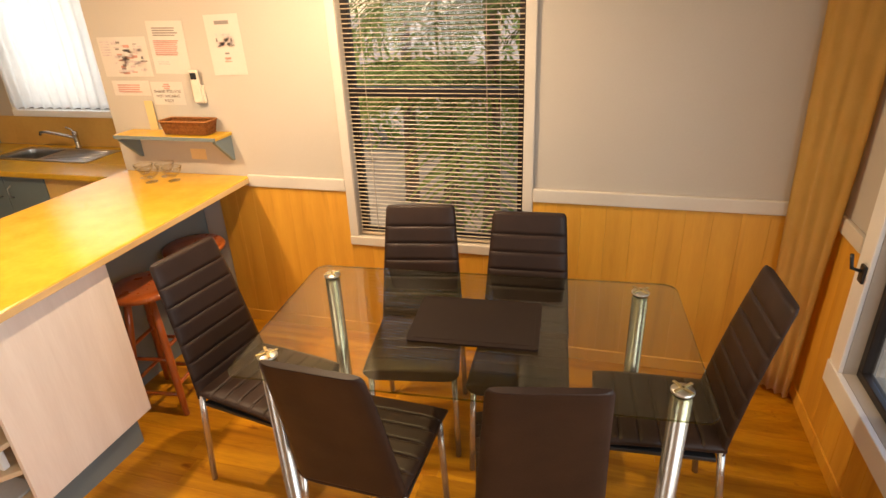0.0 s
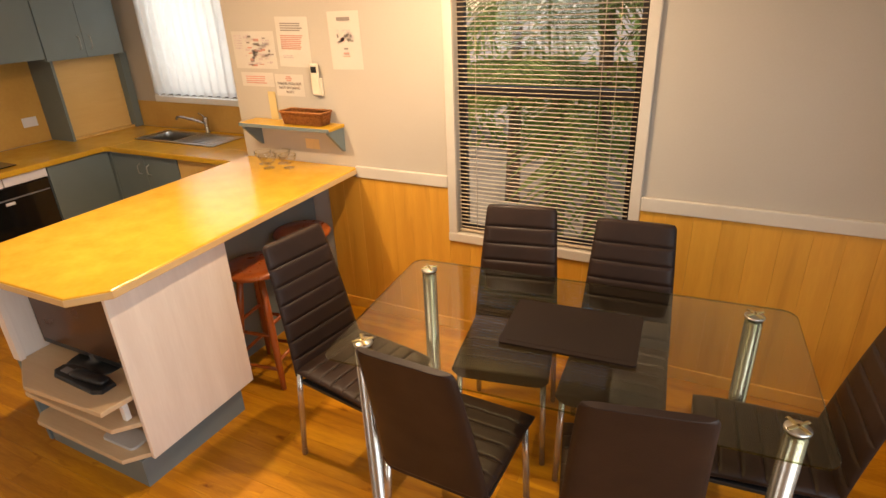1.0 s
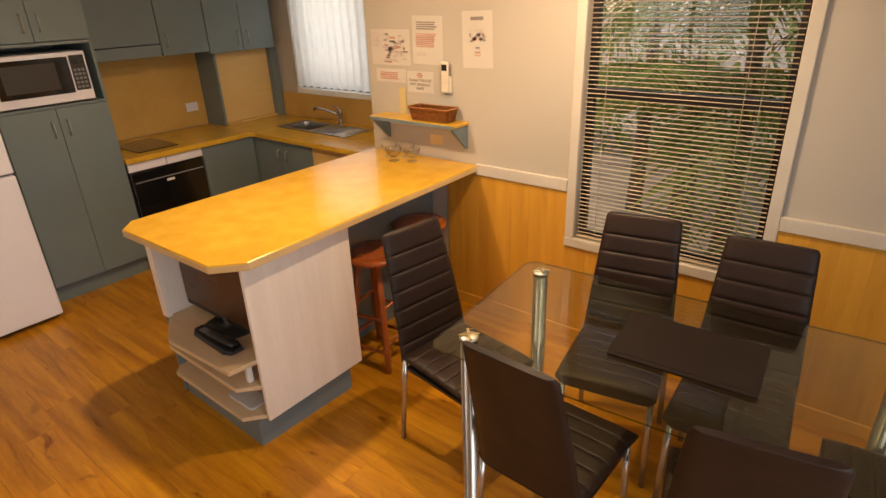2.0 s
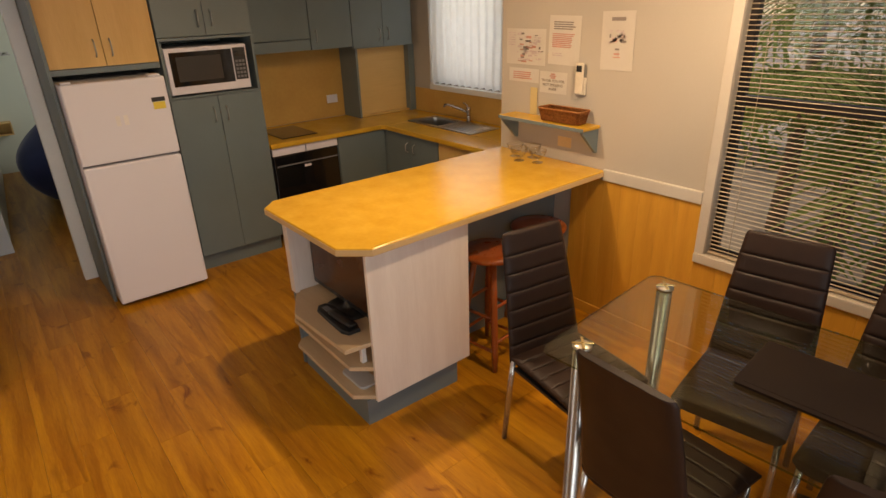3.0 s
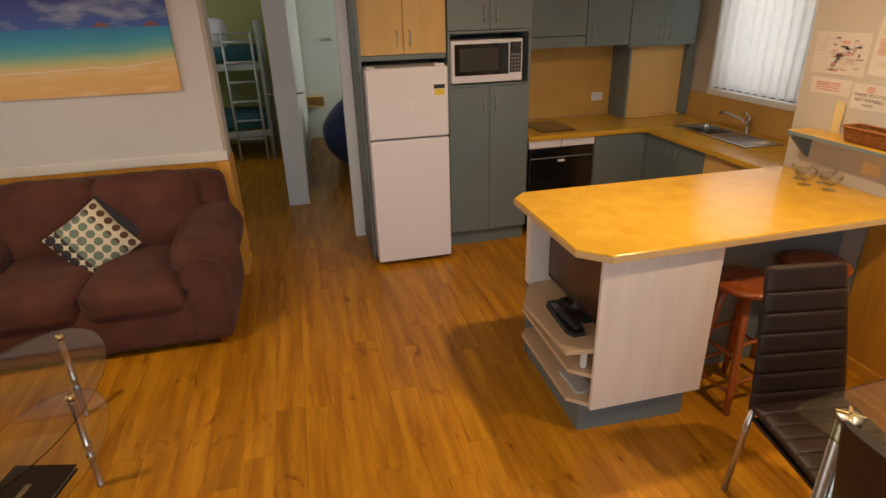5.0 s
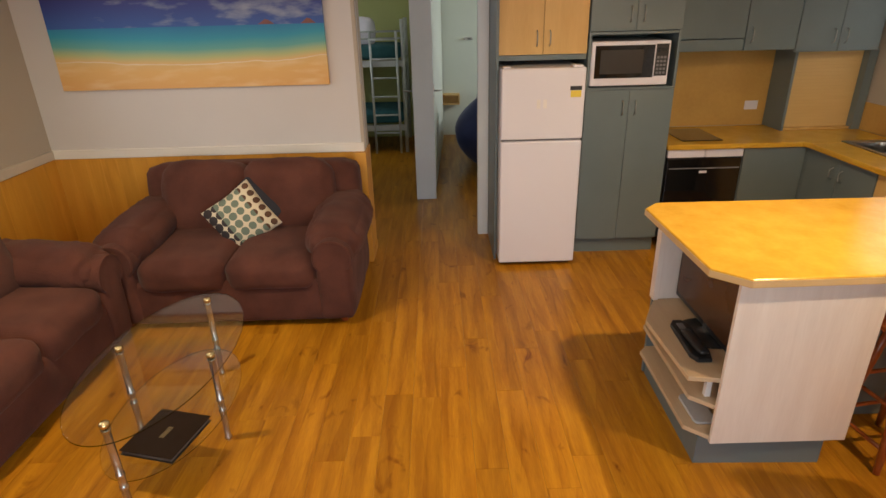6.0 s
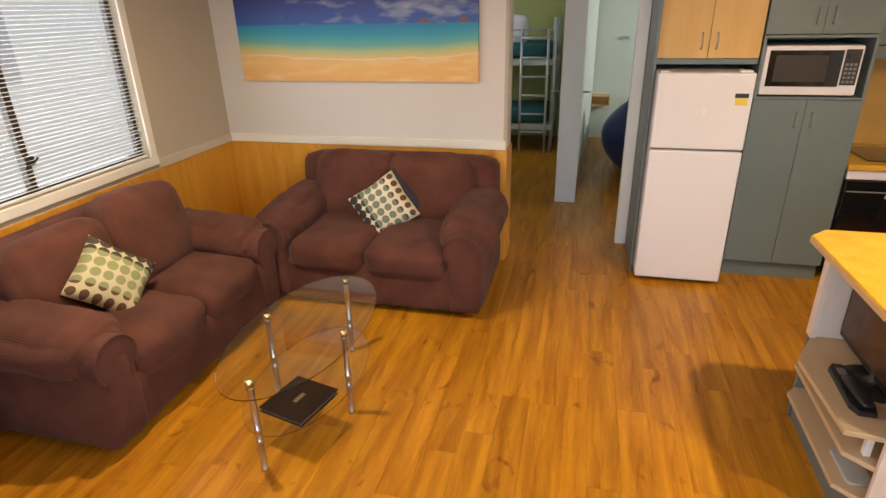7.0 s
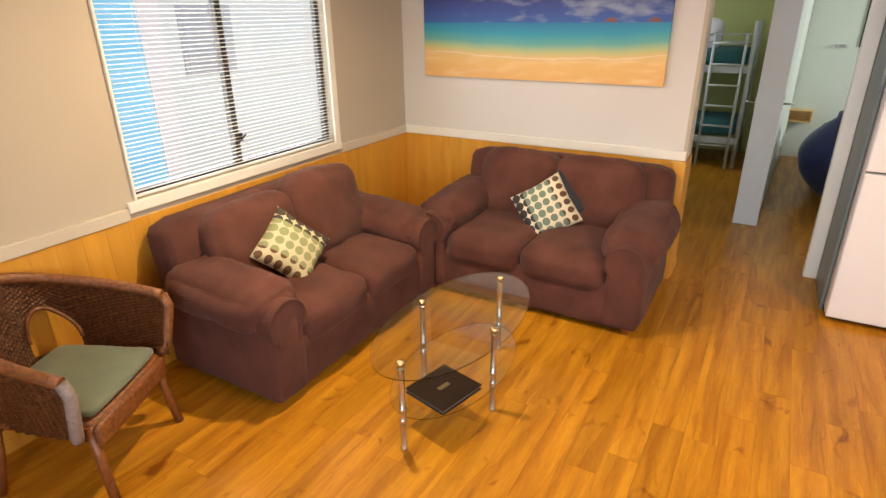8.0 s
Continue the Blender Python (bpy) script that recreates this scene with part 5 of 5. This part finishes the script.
ob = thing("folder", pose(-2.02, -1.265, 0.1785, 0, 0, -14), "dark brown information folder on the coffee table's lower shelf", "folder")
part("back_cover", box(-0.135, 0.135, -0.125, 0.125, 0.0, 0.004, 0.001), BLACK, ob)
# page edges coloured dark to stand for the shade between the covers
part("pages", box(-0.125, 0.13, -0.118, 0.118, 0.0042, 0.022, 0.001), mat("shaded_page_edges", (0.10, 0.08, 0.07), 0.8, fine=200), ob)
part("front_cover", box(-0.135, 0.135, -0.125, 0.125, 0.0222, 0.027, 0.001), mat("dark_brown_leatherette", (0.022, 0.012, 0.008), 0.65, fine=200, bump=0.3, spec=0.12), ob)
part("gold_print", box(-0.035, 0.035, -0.012, 0.012, 0.0272, 0.0276), BRASS, ob, "small gold print")

# wicker armchair, faces +y
wc = thing("wicker_armchair", pose(-1.035, -2.535, 0, 0, 0, 26), "brown wicker tub armchair with sage green seat cushion", "armchair")
part("seat_frame", soft((0.50, 0.50, 0.06), (0, 0, 0.375), (0, 0, 0), 0.028, 0.004, 6, 0.0), WICKER_D, wc, smooth=True)
part("seat_cushion", soft((0.46, 0.46, 0.05), (0, 0.01, 0.428), (0, 0, 0), 0.022, 0.012, 8, 0.003), SAGE, wc, "sage green seat cushion", smooth=True)
shell = bmesh.new()
NA, NZ = 160, 44


def tub(u, v):
    """A point of the woven back and arms: u round from arm to arm, v upwards."""
    s = abs(2 * u - 1)
    rim = 0.85 - 0.19 * s ** 1.5
    a = math.pi * (1.0 + u)
    return Vector(((0.30 + 0.045 * v) * math.cos(a), 0.02 + (0.31 + 0.06 * v) * math.sin(a) + 0.24 * max(0.0, s - 0.55) / 0.45, 0.36 + (rim - 0.36) * v))


vs = []
for j in range(NZ + 1):
    row = []
    for i in range(NA + 1):
        p = tub(i / NA, j / NZ)
        out = Vector((p.x, p.y, 0)).normalized()
        row.append(shell.verts.new(p + out * 0.0035 * (1 if (i // 2 + j) % 2 else -1)))
    vs.append(row)
for j in range(NZ):
    for i in range(NA):
        u, v = (i + 0.5) / NA, (j + 0.5) / NZ
        if any(((u - c) / 0.085) ** 2 + (max(v - 0.30, 0) / 0.36) ** 2 < 1 for c in (0.27, 0.73)) and v > 0.16:
            continue
        shell.faces.new((vs[j][i], vs[j][i + 1], vs[j + 1][i + 1], vs[j + 1][i]))
for v in [v for v in shell.verts if not v.link_faces]:
    shell.verts.remove(v)
bmesh.ops.solidify(shell, geom=shell.faces[:], thickness=0.018)
part("shell", shell, WICKER_D, wc, "woven wicker back and arms")
part("top_roll", tube([tub(i / 60, 1.0) for i in range(61)], 0.024, sides=10), WICKER_D, wc)
for c in (0.27, 0.73):
    part("hole_rim", tube([tub(c + 0.085 * math.cos(a), 0.30 + 0.36 * math.sin(a)) for a in (math.pi * k / 20 for k in range(21))], 0.010, sides=8), WICKER_D, wc)
part("apron", soft((0.50, 0.035, 0.10), (0, 0.25, 0.335), (0, 0, 0), 0.015, 0.004, 8, 0.0), WICKER_D, wc, "woven apron", smooth=True)
for s, i in ((-1, 0), (1, NA)):
    tx, ty, tz = tub(i / NA, 1.0)
    # near arm end: grey binding with cool window sheen put into its colour
    part("arm_front", tube([(tx, ty, tz), (tx, ty + 0.02, tz - 0.06), (tx * 0.95, ty - 0.02, 0.40), (tx * 0.85, ty - 0.05, 0.36)], 0.024, sides=10), GREYWEAVE if s > 0 else WICKER_D, wc, "worn grey binding on the arm end, window sheen put into its colour" if s > 0 else "woven arm end")
    part("front_leg", tube([(s * 0.24, 0.22, 0.38), (s * 0.245, 0.235, 0.2), (s * 0.26, 0.26, 0.0)], 0.02, sides=10), RATTAN, wc)
    part("rear_leg", tube([(s * 0.21, -0.20, 0.38), (s * 0.22, -0.22, 0.2), (s * 0.24, -0.26, 0.0)], 0.019, sides=10), RATTAN, wc)
for y in (-0.21, 0.225):
    part("stretcher", tube([(-0.23, y, 0.30), (0, y, 0.33), (0.23, y, 0.30)], 0.013, sides=8), RATTAN, wc)

# ---- beach picture ----


def beach_mat():
    m = bpy.data.materials.new("printed_beach_canvas")
    m.use_nodes = True
    n, l = m.node_tree.nodes, m.node_tree.links
    b = n["Principled BSDF"]
    b.inputs["Roughness"].default_value = 0.55
    tc, sep = n.new("ShaderNodeTexCoord"), n.new("ShaderNodeSeparateXYZ")
    l.new(tc.outputs["Object"], sep.inputs[0])

    def noise_tex(scale, stretch, detail=4):
        mp, t = n.new("ShaderNodeMapping"), n.new("ShaderNodeTexNoise")
        mp.inputs["Scale"].default_value = stretch
        t.inputs["Scale"].default_value, t.inputs["Detail"].default_value = scale, detail
        l.new(tc.outputs["Object"], mp.inputs[0])
        l.new(mp.outputs[0], t.inputs["Vector"])
        return t.outputs[0]

    def op(kind, a, v):
        x = n.new("ShaderNodeMath")
        x.operation = kind
        l.new(a, x.inputs[0])
        if isinstance(v, (int, float)):
            x.inputs[1].default_value = v
        else:
            l.new(v, x.inputs[1])
        return x.outputs[0]

    def mix(f, a, c):
        x = n.new("ShaderNodeMix")
        x.data_type = "RGBA"
        l.new(f, x.inputs[0])
        for s, v in ((6, a), (7, c)):
            if isinstance(v, tuple):
                x.inputs[s].default_value = (*v, 1)
            else:
                l.new(v, x.inputs[s])
        return x.outputs[2]

    # height in the picture with a wavering shore
    wob = op("MULTIPLY", op("SUBTRACT", noise_tex(1.3, (1, 1, 0.2), 2), 0.5), 0.10)
    bow = op("MULTIPLY", op("MULTIPLY", sep.outputs[0], sep.outputs[0]), 0.05)
    h = op("SUBTRACT", op("ADD", sep.outputs[2], wob), bow)
    ramp = n.new("ShaderNodeValToRGB")
    rng = n.new("ShaderNodeMapRange")
    rng.inputs[1].default_value, rng.inputs[2].default_value = 0.0, 0.42
    l.new(h, rng.inputs[0])
    l.new(rng.outputs[0], ramp.inputs[0])
    e = ramp.color_ramp.elements
    cols = [(0.0, (0.74, 0.42, 0.15)), (0.25, (0.76, 0.47, 0.17)), (0.40, (0.70, 0.50, 0.22)), (0.48, (0.46, 0.52, 0.24)), (0.60, (0.12, 0.40, 0.38)), (0.76, (0.022, 0.31, 0.46)), (0.94, (0.010, 0.20, 0.43)), (1.0, (0.010, 0.10, 0.30))]
    e[0].position, e[0].color = cols[0][0], (*cols[0][1], 1)
    e[1].position, e[1].color = cols[-1][0], (*cols[-1][1], 1)
    for p, c in cols[1:-1]:
        x = e.new(p)
        x.color = (*c, 1)
    foam = op("MULTIPLY", op("LESS_THAN", op("ABSOLUTE", op("SUBTRACT", op("ADD", h, op("MULTIPLY", noise_tex(6, (1, 1, 1)), 0.03)), 0.172), 0.0), 0.0035), noise_tex(5, (1, 1, 3)))
    wet = n.new("ShaderNodeMapRange")
    wet.inputs[1].default_value, wet.inputs[2].default_value, wet.inputs[4].default_value = 0.50, 0.72, 0.5
    l.new(noise_tex(4.0, (1, 1, 4.5), 5), wet.inputs[0])
    sand = mix(op("MULTIPLY", wet.outputs[0], op("LESS_THAN", h, 0.165)), ramp.outputs[0], (0.84, 0.66, 0.38))
    sea = mix(foam, sand, (0.82, 0.74, 0.62))
    cl = n.new("ShaderNodeMapRange")
    cl.inputs[1].default_value, cl.inputs[2].default_value = 0.53, 0.74
    l.new(op("ADD", noise_tex(3.4, (1, 1, 3.2), 6), op("MULTIPLY", sep.outputs[0], 0.09)), cl.inputs[0])
    skyr = n.new("ShaderNodeMapRange")
    skyr.inputs[1].default_value, skyr.inputs[2].default_value = 0.41, 0.62
    l.new(sep.outputs[2], skyr.inputs[0])
    skyc = mix(skyr.outputs[0], (0.035, 0.11, 0.40), (0.035, 0.028, 0.20))
    skyc = mix(cl.outputs[0], skyc, (0.36, 0.42, 0.52))
    over = op("GREATER_THAN", sep.outputs[2], 0.405)
    l.new(mix(over, sea, skyc), b.inputs["Base Color"])
    return m


pic = thing("beach_picture", pose(WEST, -1.75, 1.375, 0, 0, 90), "wide canvas picture of a turquoise sea and sandy beach", "picture")
part("canvas", box(-0.938, 0.938, -0.034, -0.002, 0.0, 0.70, 0.002), beach_mat(), pic)
ISLE = mat("painted_island", (0.24, 0.10, 0.09), 0.6)
for x, w, h in ((0.55, 0.056, 0.032), (0.835, 0.052, 0.034)):
    bm = prism([(x - w, 0.0), (x - w * 0.5, h * 0.55), (x - w * 0.15, h), (x + w * 0.3, h * 0.85), (x + w * 0.6, h * 0.45), (x + w, 0.0)], 0.0, 0.0006)
    bmesh.ops.transform(bm, matrix=pose(0, -0.0345, 0.407, 90, 0, 0), verts=bm.verts)
    part("painted_island", bm, ISLE, pic)
sw = thing("light_switch", pose(WEST - 0.06, HALL_SOUTH, 1.30), "cream wall switch on the hall corner", "light switch")
part("plate", box(-0.036, 0.036, 0.0, 0.008, -0.057, 0.057, 0.002), CREAMPLASTIC, sw)
part("rocker", box(-0.010, 0.010, 0.0082, 0.013, -0.012, 0.012, 0.001), CREAMPLASTIC, sw)

# ---- beyond the doors ----
GREYM = mat("pale_grey_metal", (0.55, 0.58, 0.56), 0.4, metal=0.1)
bunk = thing("bunk_bed", pose(-7.9, -0.92, 0), "pale metal bunk bed with ladder and teal bedding", "bunk bed")
for x, y in ((0.0, 0.44), (0.0, -0.70), (-0.95, 0.44), (-0.95, -0.70)):
    part("post", tube([(x, y, 0.0), (x, y, 1.72)], 0.026, sides=10), GREYM, bunk)
for z in (0.35, 1.19):
    part("side_rail", box(-0.97, 0.03, 0.42, 0.45, z - 0.05, z + 0.03, 0.005), GREYM, bunk)
    part("side_rail", box(-0.02, 0.02, -0.70, 0.44, z - 0.05, z + 0.03, 0.005), GREYM, bunk)
    part("mattress", soft((0.90, 1.08, 0.18), (-0.475, -0.13, z + 0.125), (0, 0, 0), 0.05, 0.01, 6, 0.004), TEAL, bunk, "teal covered mattress", smooth=True)
for z in (1.49, 1.575):
    part("guard_rail", tube([(0.0, -0.70, z), (0.0, 0.44, z)], 0.012, sides=8), GREYM, bunk)
for y in (0.02, 0.36):
    part("ladder_side", tube([(0.06, y, 0.0), (0.03, y, 1.575)], 0.016, sides=8), GREYM, bunk)
for k in range(6):
    part("ladder_rung", tube([(0.055 - 0.003 * k, 0.02, 0.28 + 0.24 * k), (0.055 - 0.003 * k, 0.36, 0.28 + 0.24 * k)], 0.012, sides=8), GREYM, bunk)
part("pillow", soft((0.13, 0.36, 0.34), (-0.32, -0.13, 1.565), (0, -8, 0), 0.05, 0.02, 6, 0.004), APPLIANCE, bunk, "white pillow", smooth=True)
bed = thing("bed", pose(-7.35, 0.93, 0), "bed with a navy blue bedspread hanging to the floor", "bed")
part("mattress", soft((1.85, 1.25, 0.45), (-0.3, 0.08, 0.36), (0, 0, 0), 0.1, 0.02, 8, 0.005), NAVY, bed, smooth=True)
cover = bmesh.new()
rings = []
for v in range(15):
    h = v / 14
    z = 0.03 + 0.86 * h
    out = 0.10 + 0.30 * math.sin(math.pi * min(1.0, h * 1.05)) ** 0.9 if h < 0.97 else 0.12
    ring = []
    for k in range(48):
        a = 2 * math.pi * k / 48
        fold = 1 + 0.06 * (1 - h) * math.sin(9 * a + 2 * noise.noise((a, h * 2, 1)))
        ring.append(cover.verts.new((0.30 + (0.20 + out) * fold * math.cos(a), 0.12 + (0.50 + out) * fold * math.sin(a), z)))
    rings.append(ring)
for a, b in zip(rings, rings[1:]):
    for k in range(48):
        cover.faces.new((a[k], a[(k + 1) % 48], b[(k + 1) % 48], b[k]))
cover.faces.new(rings[-1])
cover.faces.new(rings[0][::-1])
part("bedspread", cover, NAVY, bed, "draped navy bedspread", smooth=True)
bt = thing("wall_box", pose(FAR, 0.15, 0.545), "small timber shelf box on the bedroom wall", "shelf")
part("box_shell", box(0.0, 0.16, -0.14, 0.14, -0.06, -0.045), WOODLAM, bt)
part("box_top", box(0.0, 0.16, -0.14, 0.14, 0.075, 0.09), WOODLAM, bt)
part("box_side", box(0.0, 0.16, -0.14, -0.125, -0.0449, 0.0749), WOODLAM, bt)
part("box_side", box(0.0, 0.16, 0.125, 0.14, -0.0449, 0.0749), WOODLAM, bt)
part("box_back", box(0.0, 0.015, -0.1249, 0.1249, -0.0449, 0.0749), WOODLAM, bt)
hk = thing("wall_lamp", pose(FAR, 0.43, 1.41), "small metal reading lamp on the bedroom wall", "wall lamp")
part("plate", box(0.0, 0.02, -0.06, 0.06, -0.02, 0.02, 0.004), STEEL, hk)
part("arm", tube([(0.02, 0.0, 0.0), (0.09, 0.02, 0.01), (0.12, 0.06, -0.01)], 0.010, sides=8), STEEL, hk)
fr = thing("framed_mirror", pose(FAR, 0.81, 1.70), "dark framed mirror on the bedroom wall", "mirror")
part("frame", box(0.0, 0.02, -0.2, 0.2, -0.3, 0.3, 0.004), ALU, fr)
part("mirror_glass", box(0.0205, 0.022, -0.175, 0.175, -0.275, 0.275), mat("mirror_silver", (0.85, 0.85, 0.85), 0.03, (0.84, 0.84, 0.84), metal=1.0), fr)
for y, side in ((-0.291, -1), (-0.084, 1)):
    kn = thing("door_latch", pose(-5.81, y, 1.10), "metal lever latch on the pale door jamb", "door latch", "latches on the jamb")
    part("plate", box(-0.022, 0.022, min(0, side * 0.005), max(0, side * 0.005), -0.06, 0.06, 0.001), STEEL, kn)
    part("lever", tube([(0.0, side * 0.006, 0.0), (0.0, side * 0.05, 0.0), (-0.03, side * 0.075, 0.0)], 0.009, sides=8), STEEL, kn, "small metal lever")

# ceiling light fittings
for x, y in ((-2.3, 1.45), (-2.10, -1.75), (-1.08, 1.98)):
    f = thing("ceiling_light", pose(x, y, CEILING), "round white ceiling light fitting", "ceiling light", "ceiling lights")
    part("base_plate", lathe([(0.16, -0.03), (0.16, -0.001)], sides=32), WHITE, f)
    part("shade", lathe([(0.15, -0.031), (0.145, -0.05), (0.10, -0.075), (0.0, -0.085)], sides=32), glow_mat("opal_glass", (1.0, 0.82, 0.58), 1.2), f, smooth=True)

# ---- outdoors ----
ground = structure("ground", box(-60, 60, -60, 60, -0.62, -0.5), SOIL, "leaf-littered sandy ground", "ground")


def palm(m, height, fronds, spread, seed, label):
    r = random.Random(seed)
    p = thing("palm", m, label, "palm", "garden palms")
    part("trunk", tube([(0, 0, 0), (0.03, 0.02, height * 0.5), (0.0, 0.04, height)], 0.07, radii=[0.09, 0.065, 0.05]), BARK, p)
    bm = bmesh.new()
    for k in range(fronds):
        a = 2 * math.pi * k / fronds + r.uniform(-0.3, 0.3)
        lift, ln = r.uniform(0.1, 1.1), spread * r.uniform(0.75, 1.15)
        d = Vector((math.cos(a), math.sin(a), 0))
        side = Vector((-math.sin(a), math.cos(a), 0))
        pts = []
        for i in range(15):
            s = i / 14
            pts.append(Vector((0, 0.04, height)) + d * ln * s * math.cos(lift * 0.5) + Vector((0, 0, ln * (math.sin(lift) * s - 0.75 * s * s))))
        tube(pts, 0.012, bm, sides=4, radii=[0.014 * (1 - 0.8 * i / 14) for i in range(15)])
        for i in range(2, 15):
            tan = (pts[i] - pts[i - 1]).normalized()
            for q in (0.0, 0.5):
                b = pts[i - 1].lerp(pts[i], q)
                for sg in (-1, 1):
                    ll = 0.34 * spread * math.sin(math.pi * (0.12 + 0.84 * (i + q) / 15)) * r.uniform(0.8, 1.15)
                    tip = b + side * sg * ll * 0.8 + tan * ll * 0.45 + Vector((0, 0, -ll * r.uniform(0.15, 0.5)))
                    w = tan * 0.013
                    mid = b.lerp(tip, 0.5) + Vector((0, 0, 0.02))
                    bm.faces.new([bm.verts.new(v) for v in (b - w, mid - w * 1.2, tip, mid + w * 1.2, b + w)])
    part("crown", bm, LEAF, p, "feathered green fronds")
    return p


palm(pose(-1.25, 4.6, -0.5), 1.5, 15, 1.5, 1, "leafy garden palm with arching fronds")
palm(pose(-0.55, 5.3, -0.5), 2.3, 16, 1.8, 2, "leafy garden palm with arching fronds")
palm(pose(-2.2, 6.2, -0.5), 2.9, 16, 2.0, 3, "tall garden palm behind others")
palm(pose(0.6, 5.0, -0.5), 1.9, 16, 1.7, 4, "leafy garden palm with arching fronds")
palm(pose(1.6, 6.6, -0.5), 3.0, 16, 2.1, 5, "tall garden palm behind others")
palm(pose(-3.6, 7.8, -0.5), 2.6, 16, 2.2, 6, "tall garden palm behind others")
palm(pose(0.0, 8.0, -0.5), 3.4, 18, 2.4, 7, "tall garden palm behind others")
palm(pose(-0.98, 4.9, -0.5), 2.5, 18, 1.5, 11, "leafy garden palm with arching fronds")
palm(pose(-1.75, 6.3, -0.5), 1.3, 16, 1.6, 12, "low garden palm with arching fronds")
rs = random.Random(9)
hedge = bmesh.new()
for k in range(5200):
    x, z = rs.uniform(-7, 5), rs.random() ** 1.3 * (1.9 + 0.7 * noise.noise((k * 0.01, 1, 2)))
    y = 9.2 + rs.uniform(-0.8, 0.8)
    c = Vector((x, y, -0.5 + z))
    d = Vector((rs.uniform(-1, 1), rs.uniform(-1, 0.2), rs.uniform(-0.8, 0.8))).normalized()
    s = d.cross(Vector((0, 0, 1))).normalized() * 0.05
    ln = rs.uniform(0.14, 0.32)
    hedge.faces.new([hedge.verts.new(v) for v in (c, c + d * ln * 0.5 + s, c + d * ln, c + d * ln * 0.5 - s)])
hd = link("shrubbery", hedge, LEAF)
tagged(hd, "dense green garden shrubbery", "shrubs", kind="stuff")
# neighbouring cabin seen through the lounge window; its surfaces glow in place of sunlight
nb = thing("neighbour_cabin", pose(0, -7.2, -0.5), "glowing backdrop of a white weatherboard cabin with turquoise panels", "building")
GLOWW = glow_mat("glowing_white_boards", (0.92, 0.93, 0.95), 0.53)
part("wall", box(-9.5, 4.5, -1.0, 0.0, 0.0, 4.2), GLOWW, nb, "glowing white backdrop wall")
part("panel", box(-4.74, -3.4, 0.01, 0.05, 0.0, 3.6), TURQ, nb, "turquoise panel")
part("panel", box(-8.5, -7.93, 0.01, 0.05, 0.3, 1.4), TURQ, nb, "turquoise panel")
part("downpipe_cover", box(-5.06, -4.745, 0.01, 0.06, 0.35, 3.6), glow_mat("glowing_mauve_panel", (0.72, 0.64, 0.68), 0.8), nb, "pale mauve panel")
win = part("window", box(-6.2, -5.33, 0.01, 0.04, 1.58, 2.5), GREYGLOW, nb, "grey window")
part("pane", box(-6.14, -5.39, 0.041, 0.05, 1.63, 2.45), GREYGLOW, win)

# ---- floor planks ----
PW, PL = 0.1455, 1.06
me = bpy.data.meshes.new("plank")
bm = box(-PL / 2 + 0.0003, PL / 2 - 0.0003, -PW / 2 + 0.0003, PW / 2 - 0.0003, -0.0115, 0.0, 0.0003, seg=1)
bm.to_mesh(me)
bm.free()
me.materials.append(FLOOR)
rows = int((KITCHEN_NORTH - SOUTH) / PW) + 2
pr = random.Random(3)
for j in range(rows):
    y = SOUTH + 0.0058 + j * PW
    x = FAR + 0.3 + pr.random() * PL
    while x < EAST + 0.5:
        keep = x > -6.5 and (y < NORTH + 0.03 or x < -3.1) and (y > HALL_SOUTH - 0.2 or x > WEST - 0.6)
        if keep:
            end = min(x + PL / 2, EAST + 0.05)
            share = (end - x + PL / 2) / PL
            flip = 180 * pr.randint(0, 1)
            if share > 0.03:
                ob = new("plank", me)
                ob.parent = floor
                ob.matrix_local = pose(x - PL / 2 * (1 - share), y, 0.0, 0, 0, flip) @ Matrix.Diagonal((share, 1, 1, 1))
        x += PL
far = bmesh.new()
for j in range(rows):
    y = SOUTH + 0.0058 + j * PW
    for i in range(3):
        x = -5.95 - 0.45 - i * PL - (j % 3) * 0.0
        box(x - PL / 2 + 0.0006, x + PL / 2 - 0.0006, y - PW / 2 + 0.0006, y + PW / 2 - 0.0006, -0.0115, -0.001, bm=far)
fp = part("far_planks", far, FLOOR, floor)
fp["kind"] = "stuff"
